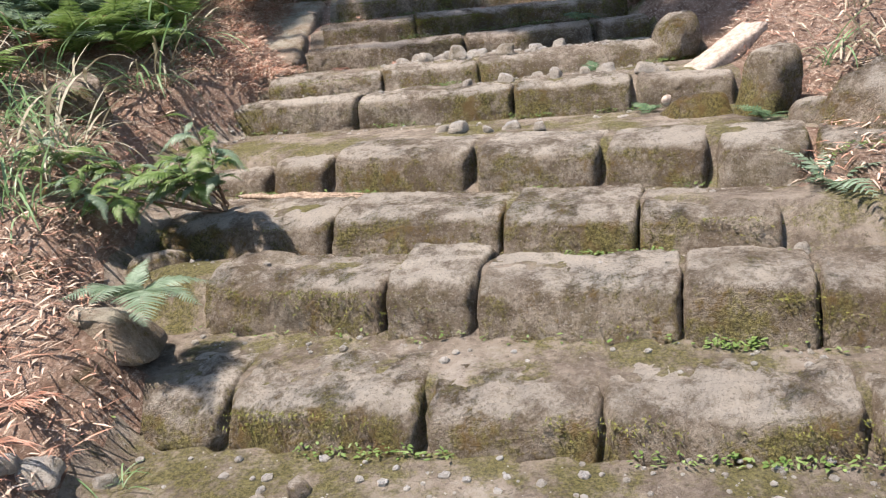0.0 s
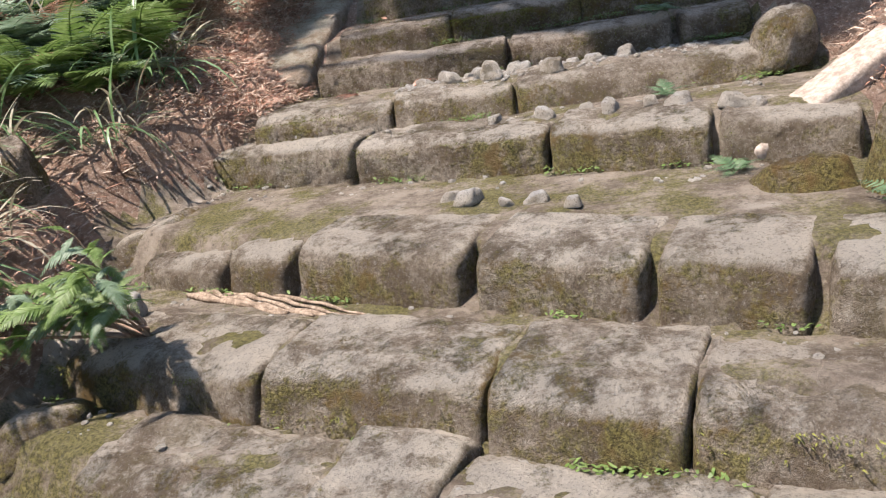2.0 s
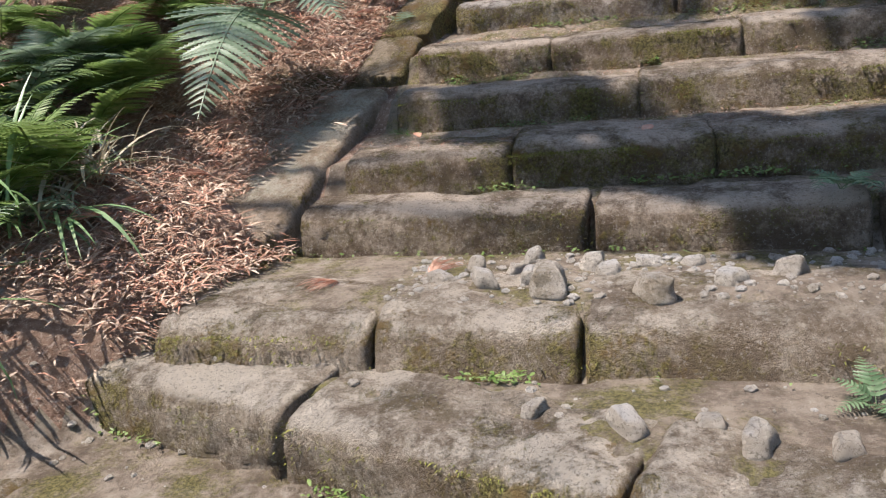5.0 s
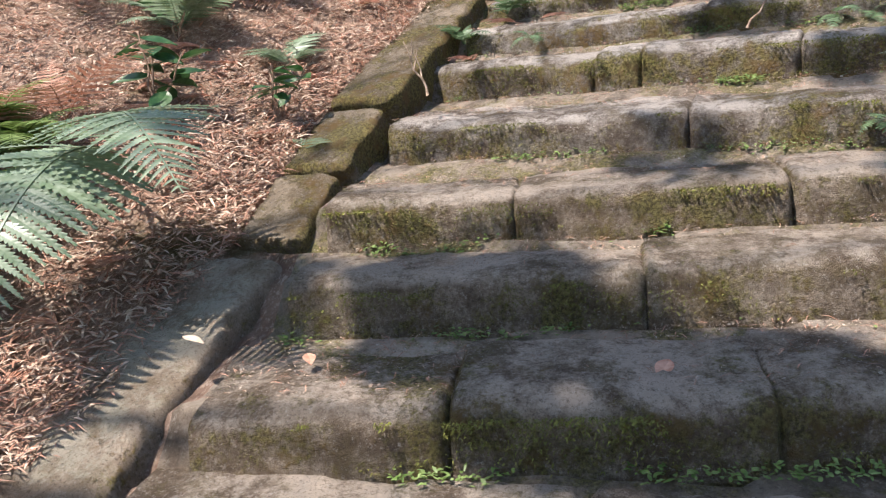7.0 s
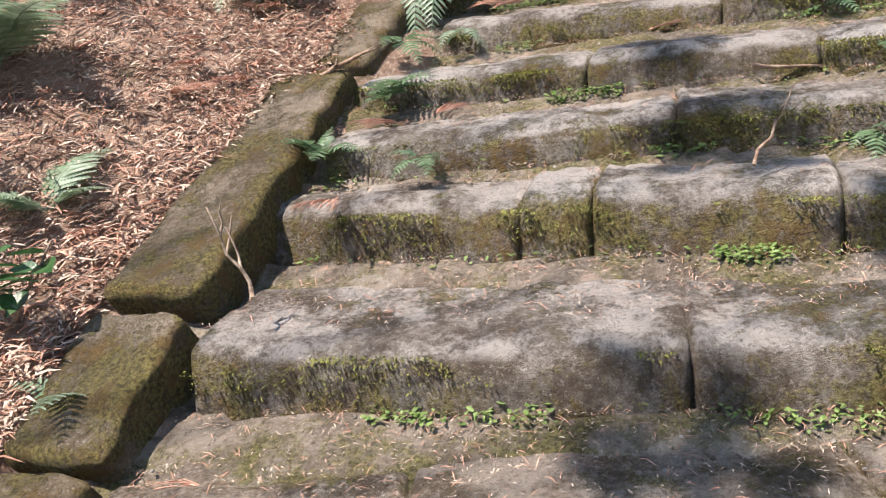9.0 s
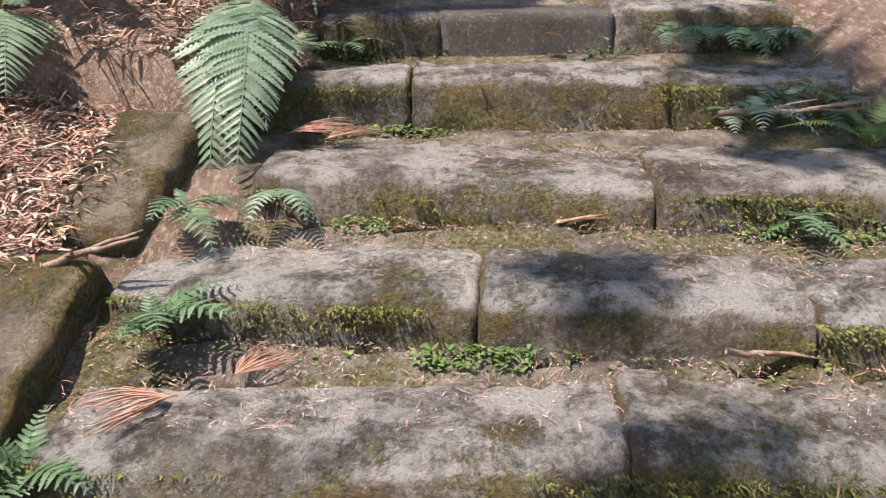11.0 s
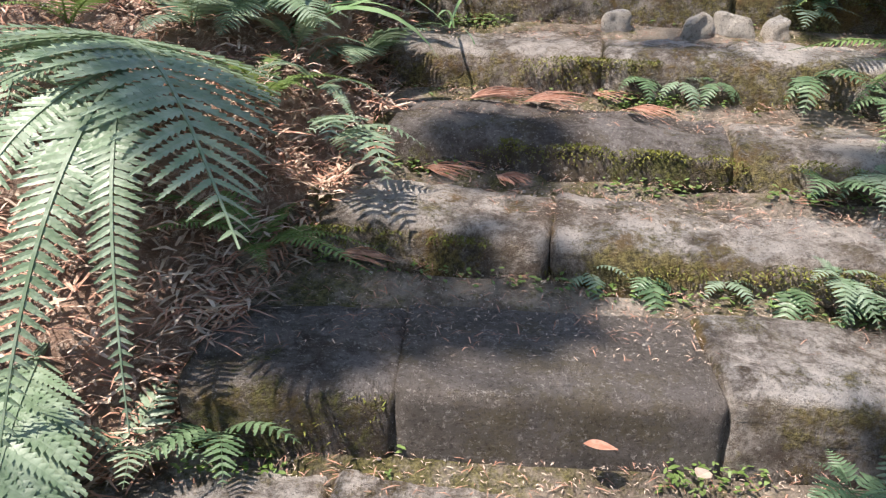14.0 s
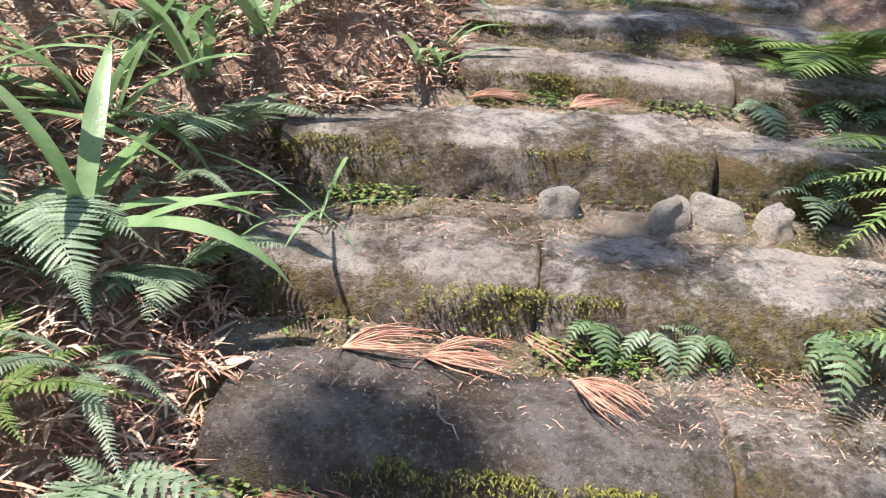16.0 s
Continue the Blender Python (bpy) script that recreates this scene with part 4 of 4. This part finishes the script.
for i, (x, y, long, turn, z) in enumerate(((0.62, 11.95, 0.30, 10, 3.37), (0.80, 11.93, 0.28, -10, 3.37), (1.02, 12.06, 0.26, -40, 3.38), (1.12, 11.86, 0.26, -50, 3.37), (0.30, 11.22, 0.26, -20, 3.09), (-0.02, 10.20, 0.28, -5, 2.69), (0.10, 10.14, 0.24, 20, 2.68), (-0.25, 9.12, 0.26, -150, 2.33), (-0.1, 9.2, 0.2, 40, 2.34), (0.75, 9.66, 0.22, 20, 2.52), (-0.40, 8.62, 0.25, -100, 2.17), (0.5, 11.62, 0.24, -30, 3.22), (0.72, 11.58, 0.2, -60, 3.22), (1.5, 11.5, 0.26, 10, 3.2), (-0.3, 5.8, 0.2, 60, None), (-0.62, 5.7, 0.2, 240, None), (-0.55, 7.72, 0.2, 200, None), (1.35, 12.2, 0.22, 10, 3.39), (0.9, 12.85, 0.26, 0, 3.77), (1.2, 12.8, 0.26, 20, 3.77))):
    spray(x, y, long, turn, z=z, seed=i)
rng = random.Random(17)
for i in range(70):
    y = rng.uniform(5.6, 13.0) if i < 55 else rng.uniform(1.9, 3.2)
    x = edges(y)[0] - (rng.uniform(0.38, 1.5) if y > 6 else rng.uniform(0.2, 0.9))
    spray(x, y, rng.uniform(0.16, 0.34), rng.uniform(0, 360), "dry reddish cedar spray on the bank's litter", None, i)


def fallen(x, y, size, me, label, turn, z=None):
    ob = new("fallen_leaf", me)
    ob.matrix_world = pose(x, y, (ground_z(x, y) if z is None else z - 0.008) + 0.008, rng.uniform(-12, 12), rng.uniform(-8, 8), turn) @ Matrix.Diagonal((size, size, size, 1))
    return tagged(ob, label, "leaf", "fallen leaves")


for i, (x, y, z, s) in enumerate(((0.90, 10.62, 2.97, 0.07), (1.11, 10.55, 2.96, 0.06), (0.29, 11.93, 3.37, 0.10), (0.70, 11.62, 3.22, 0.06), (0.42, 11.9, 3.37, 0.10), (0.45, 6.76, 1.39, 0.09), (-0.6, 6.75, 1.42, 0.07), (-0.98, 6.7, 1.5, 0.08))):
    fallen(x, y, s, OVAL_DRY if i % 3 and i != 5 else OVAL_RED, "dry curled leaf lying on a step", 50 * i, z)


def scatter(name, n, where, long, wide, material, label, seed, lift=0.012):
    """Many thin strips strewn over the ground."""
    rg = random.Random(seed)
    verts, faces = [], []
    for _ in range(n):
        x, y = where(rg)
        z = surface_z(x, y) + rg.uniform(0.002, lift)
        a, l, w = rg.uniform(0, 6.283), long * rg.uniform(0.4, 1.2), wide * rg.uniform(0.6, 1.3)
        d = Vector((math.cos(a), math.sin(a), rg.uniform(-0.1, 0.35)))
        s = Vector((-math.sin(a), math.cos(a), rg.uniform(-0.4, 0.4))) * w
        p = Vector((x, y, z))
        k = len(verts)
        mid = p + d * l * 0.5 + Vector((0, 0, l * rg.uniform(0, 0.18)))
        verts += [tuple(v) for v in (p - s * 0.5, p + s * 0.5, mid + s, mid - s, p + d * l)]
        faces += [(k, k + 1, k + 2, k + 3), (k + 3, k + 2, k + 4)]
    return tagged(raw(name, verts, faces, material), label, "litter", kind="stuff")


def on_bank(rg):
    y = rg.uniform(5.3, 13.8)
    return edges(y)[0] - (0.38 if 6.1 < y < 10.3 else 0.0) - 2.2 * rg.random() ** 1.6, y


def on_low_bank(rg):
    y = rg.uniform(1.6, 5.8)
    return (edges(y)[0] - 0.1 - 1.8 * rg.random() ** 1.4, y) if rg.random() < 0.6 else (edges(y)[1] + 0.1 + 1.6 * rg.random() ** 1.4, y)


def on_treads(rg):
    k = rg.randint(8, 23)
    left, right = STEPS[k][3:]
    x = rg.uniform(left, right)
    return x, nose(k, x) + 0.04 + 0.40 * rg.random() ** 0.7 if rg.random() < 0.7 else nose(k + 1, x) - rg.uniform(0.06, 0.16)


def at_feet(rg):
    k = rg.randint(1, 24)
    left, right = STEPS[k][3:]
    for _ in range(12):
        x = rg.uniform(left, right)
        y = nose(k, x) - rg.uniform(0.06, 0.12)
        if lumps(x, y, 3.0, 4) > 0.18:
            break
    return x, y


scatter("needle_litter", 20000, on_bank, 0.11, 0.0028, DRY_RED, "reddish dry needles covering the bank", 1, 0.05)
scatter("leaf_litter", 20000, on_bank, 0.08, 0.0045, DRY_TAN, "tan dry leaf bits covering the bank", 2, 0.05)
scatter("needle_litter", 4500, on_low_bank, 0.10, 0.003, DRY_RED, "dry needles on the lower bank", 3, 0.03)
scatter("leaf_litter", 4500, on_low_bank, 0.08, 0.005, DRY_TAN, "tan dry leaf bits on the lower bank", 4, 0.03)
scatter("needle_litter", 22000, on_treads, 0.015, 0.0011, DRY_TAN, "pale needle bits on the treads", 5, 0.008)
scatter("needle_litter", 9000, on_treads, 0.040, 0.0011, DRY_RED, "reddish needle bits on the treads", 6, 0.01)
scatter("weed_leaves", 6000, at_feet, 0.024, 0.005, FERN, "tiny green weeds along the feet of the steps", 7, 0.025)


def moss_fringe(n, seed):
    """Short moss shoots along the worn upper edge and down the faces of the steps, in patches."""
    rg = random.Random(seed)
    verts, faces = [], []
    while len(faces) < n:
        k = rg.choice((1, 2, 3, 5, 6, 7, 8) + tuple(range(8, 25)) * 2)
        z, _, turn, left, right = STEPS[k]
        x = rg.uniform(left, right)
        if k == 17 and 0.5 < x < 1.2:
            continue
        down = rg.random() ** 2.6
        if noise.noise(Vector((x * 2.3, k * 3.1, down * 1.2))) + 0.5 * noise.noise(Vector((x * 9, k * 5.0, down * 3))) < 0.12:
            continue
        drop = 0.02 + down * max(z - foot(k) - 0.03, 0.05)
        p = Vector((x, nose(k, x) - 0.045 + 0.035 * (1 - min(drop / 0.06, 1.0)) ** 2 + rg.uniform(-0.02, 0.015), z - drop))
        l = rg.uniform(0.008, 0.02)
        d = Vector((rg.uniform(-0.7, 0.7), -1, rg.uniform(-0.5, 1.0))).normalized() * l
        w = Vector((rg.uniform(0.5, 1), 0, rg.uniform(-0.6, 0.6))) * 0.0028
        i = len(verts)
        verts += [tuple(p - w), tuple(p + w), tuple(p + d)]
        faces.append((i, i + 1, i + 2))
    return tagged(raw("moss", verts, faces, MOSS), "short yellow-green moss on the step edges", "moss", kind="stuff")


moss_fringe(36000, 12)


def ico():
    bm = bmesh.new()
    bmesh.ops.create_icosphere(bm, subdivisions=1, radius=1.0)
    bm.verts.ensure_lookup_table()
    out = [tuple(p.co) for p in bm.verts], [tuple(p.index for p in f.verts) for f in bm.faces]
    bm.free()
    return out


ICO_V, ICO_F = ico()


def gravel(name, n, where, size, material, label, seed):
    rg = random.Random(seed)
    verts, faces = [], []
    for _ in range(n):
        x, y = where(rg)
        s = size * (0.2 + 1.2 * rg.random() ** 2.5)
        c = Vector((x, y, surface_z(x, y) + s * 0.05))
        k = len(verts)
        turn = Euler((rg.uniform(0, 6), rg.uniform(0, 6), rg.uniform(0, 6))).to_matrix()
        for v in ICO_V:
            q = turn @ Vector(v)
            verts.append(tuple(c + Vector((q.x, q.y, q.z * 0.65)) * s * 0.5 * rg.uniform(0.75, 1.1)))
        faces += [tuple(i + k for i in f) for f in ICO_F]
    return tagged(raw(name, verts, faces, material), label, "gravel", kind="stuff")


def stony(rg):
    if rg.random() < 0.45:
        return rg.uniform(-0.4, 1.3), rg.uniform(5.5, 6.05)
    if rg.random() < 0.4:
        return rg.uniform(-1.4, 1.3), rg.uniform(1.3, 2.05)
    k = rg.randint(1, 6)
    x = rg.uniform(STEPS[k][3], STEPS[k][4])
    return x, nose(k, x) - rg.uniform(0.08, 0.3)


gravel("gravel", 1500, stony, 0.034, STONE_WHITE, "pale gravel strewn on the soil between steps", 9)
gravel("gravel", 1200, on_treads, 0.012, STONE_WHITE, "fine pale grit on the treads", 10)


# ---- trees that shade the flight ----
def tree(x, y, crowns, label, seed, leaf=0.11):
    """A trunk with a limb to each crown clump (place, radius, number of leaves)."""
    rg = random.Random(seed)
    base = Vector((x, y, ground_z(x, y) - 0.2))
    root = tagged(new("tree"), label, "tree")
    root.location = base
    centre = sum((Vector(c) for c, _, _ in crowns), Vector()) / len(crowns)
    high = centre.z - base.z - 0.8
    top = Vector(((centre.x - x) * 0.35, (centre.y - y) * 0.35, high))
    pts = wander((0, 0, 0), top, 8, 0.07, seed)
    part_v = tube(pts, [0.20 - 0.018 * i for i in range(9)], 10)
    raw("trunk", *part_v, BARK, root, smooth=True)
    verts, faces, limbs = [], [], []
    for i, (c, r, n) in enumerate(crowns):
        c = Vector(c) - base
        limbs.append(tube(wander(pts[5 + i % 4], c, 5, 0.12, seed + i), [0.03, 0.025, 0.02, 0.015, 0.011, 0.007], 6))
        for _ in range(n):
            d = Vector((rg.gauss(0, 1), rg.gauss(0, 1), rg.gauss(0, 0.7)))
            p = c + d.normalized() * r * rg.random() ** 0.45
            u = Vector((rg.uniform(-1, 1), rg.uniform(-1, 1), rg.uniform(-0.5, 0.5))).normalized()
            w = u.orthogonal().normalized()
            s = leaf * rg.uniform(0.6, 1.2)
            k = len(verts)
            verts += [tuple(v) for v in (p - u * s, p - w * s * 0.4, p + u * s, p + w * s * 0.4)]
            faces.append((k, k + 1, k + 2, k + 3))
    raw("limbs", *joined(*limbs), BARK, root, smooth=True)
    raw("crown", verts, faces, CANOPY, root)
    return root


def over(x, y, far):
    """The place above a spot of the flight, towards the sun."""
    return Vector((x, y, ground_z(x, y))) + SUN_WAY * far


tree(-8.0, 5.4, [(over(-0.3, 6.86, 8), 0.22, 170), (over(-0.8, 7.12, 8.1), 0.15, 60), (over(-0.3, 7.12, 8.0), 0.22, 120), (over(0.25, 6.72, 8), 0.42, 320), (over(0.8, 6.58, 8.2), 0.44, 400), (over(1.1, 6.15, 8.1), 0.34, 360), (over(1.55, 5.95, 8.2), 0.38, 420), (over(2.0, 5.7, 8.0), 0.4, 320), (over(1.45, 6.5, 8), 0.46, 640), (over(2.2, 6.55, 8.2), 0.6, 700), (over(1.95, 7.3, 8.2), 0.36, 150), (over(0.05, 7.1, 8.3), 0.24, 110), (over(1.5, 7.6, 8.4), 0.3, 80), (over(0.55, 7.72, 8.0), 0.24, 46), (over(1.4, 8.2, 8.3), 0.3, 60), (over(0.9, 8.75, 8.0), 0.25, 40), (over(0.8, 9.35, 8.2), 0.2, 36)], "leafy tree shading the steps from the bank", 51)
tree(-8.0, 11.0, [(over(0.35, 10.98, 8), 0.30, 120), (over(0.75, 11.05, 8.2), 0.24, 90), (over(1.7, 10.42, 8), 0.34, 110), (over(2.1, 11.4, 8.2), 0.45, 140), (over(0.75, 11.66, 8.2), 0.2, 60), (over(2.2, 12.6, 8.2), 0.45, 130), (over(1.6, 13.5, 8), 0.45, 130), (over(2.2, 13.7, 8.2), 0.5, 140), (over(1.8, 9.9, 8), 0.4, 110), (over(1.35, 12.25, 8.2), 0.15, 24)], "leafy tree with gaps in its crown", 52)
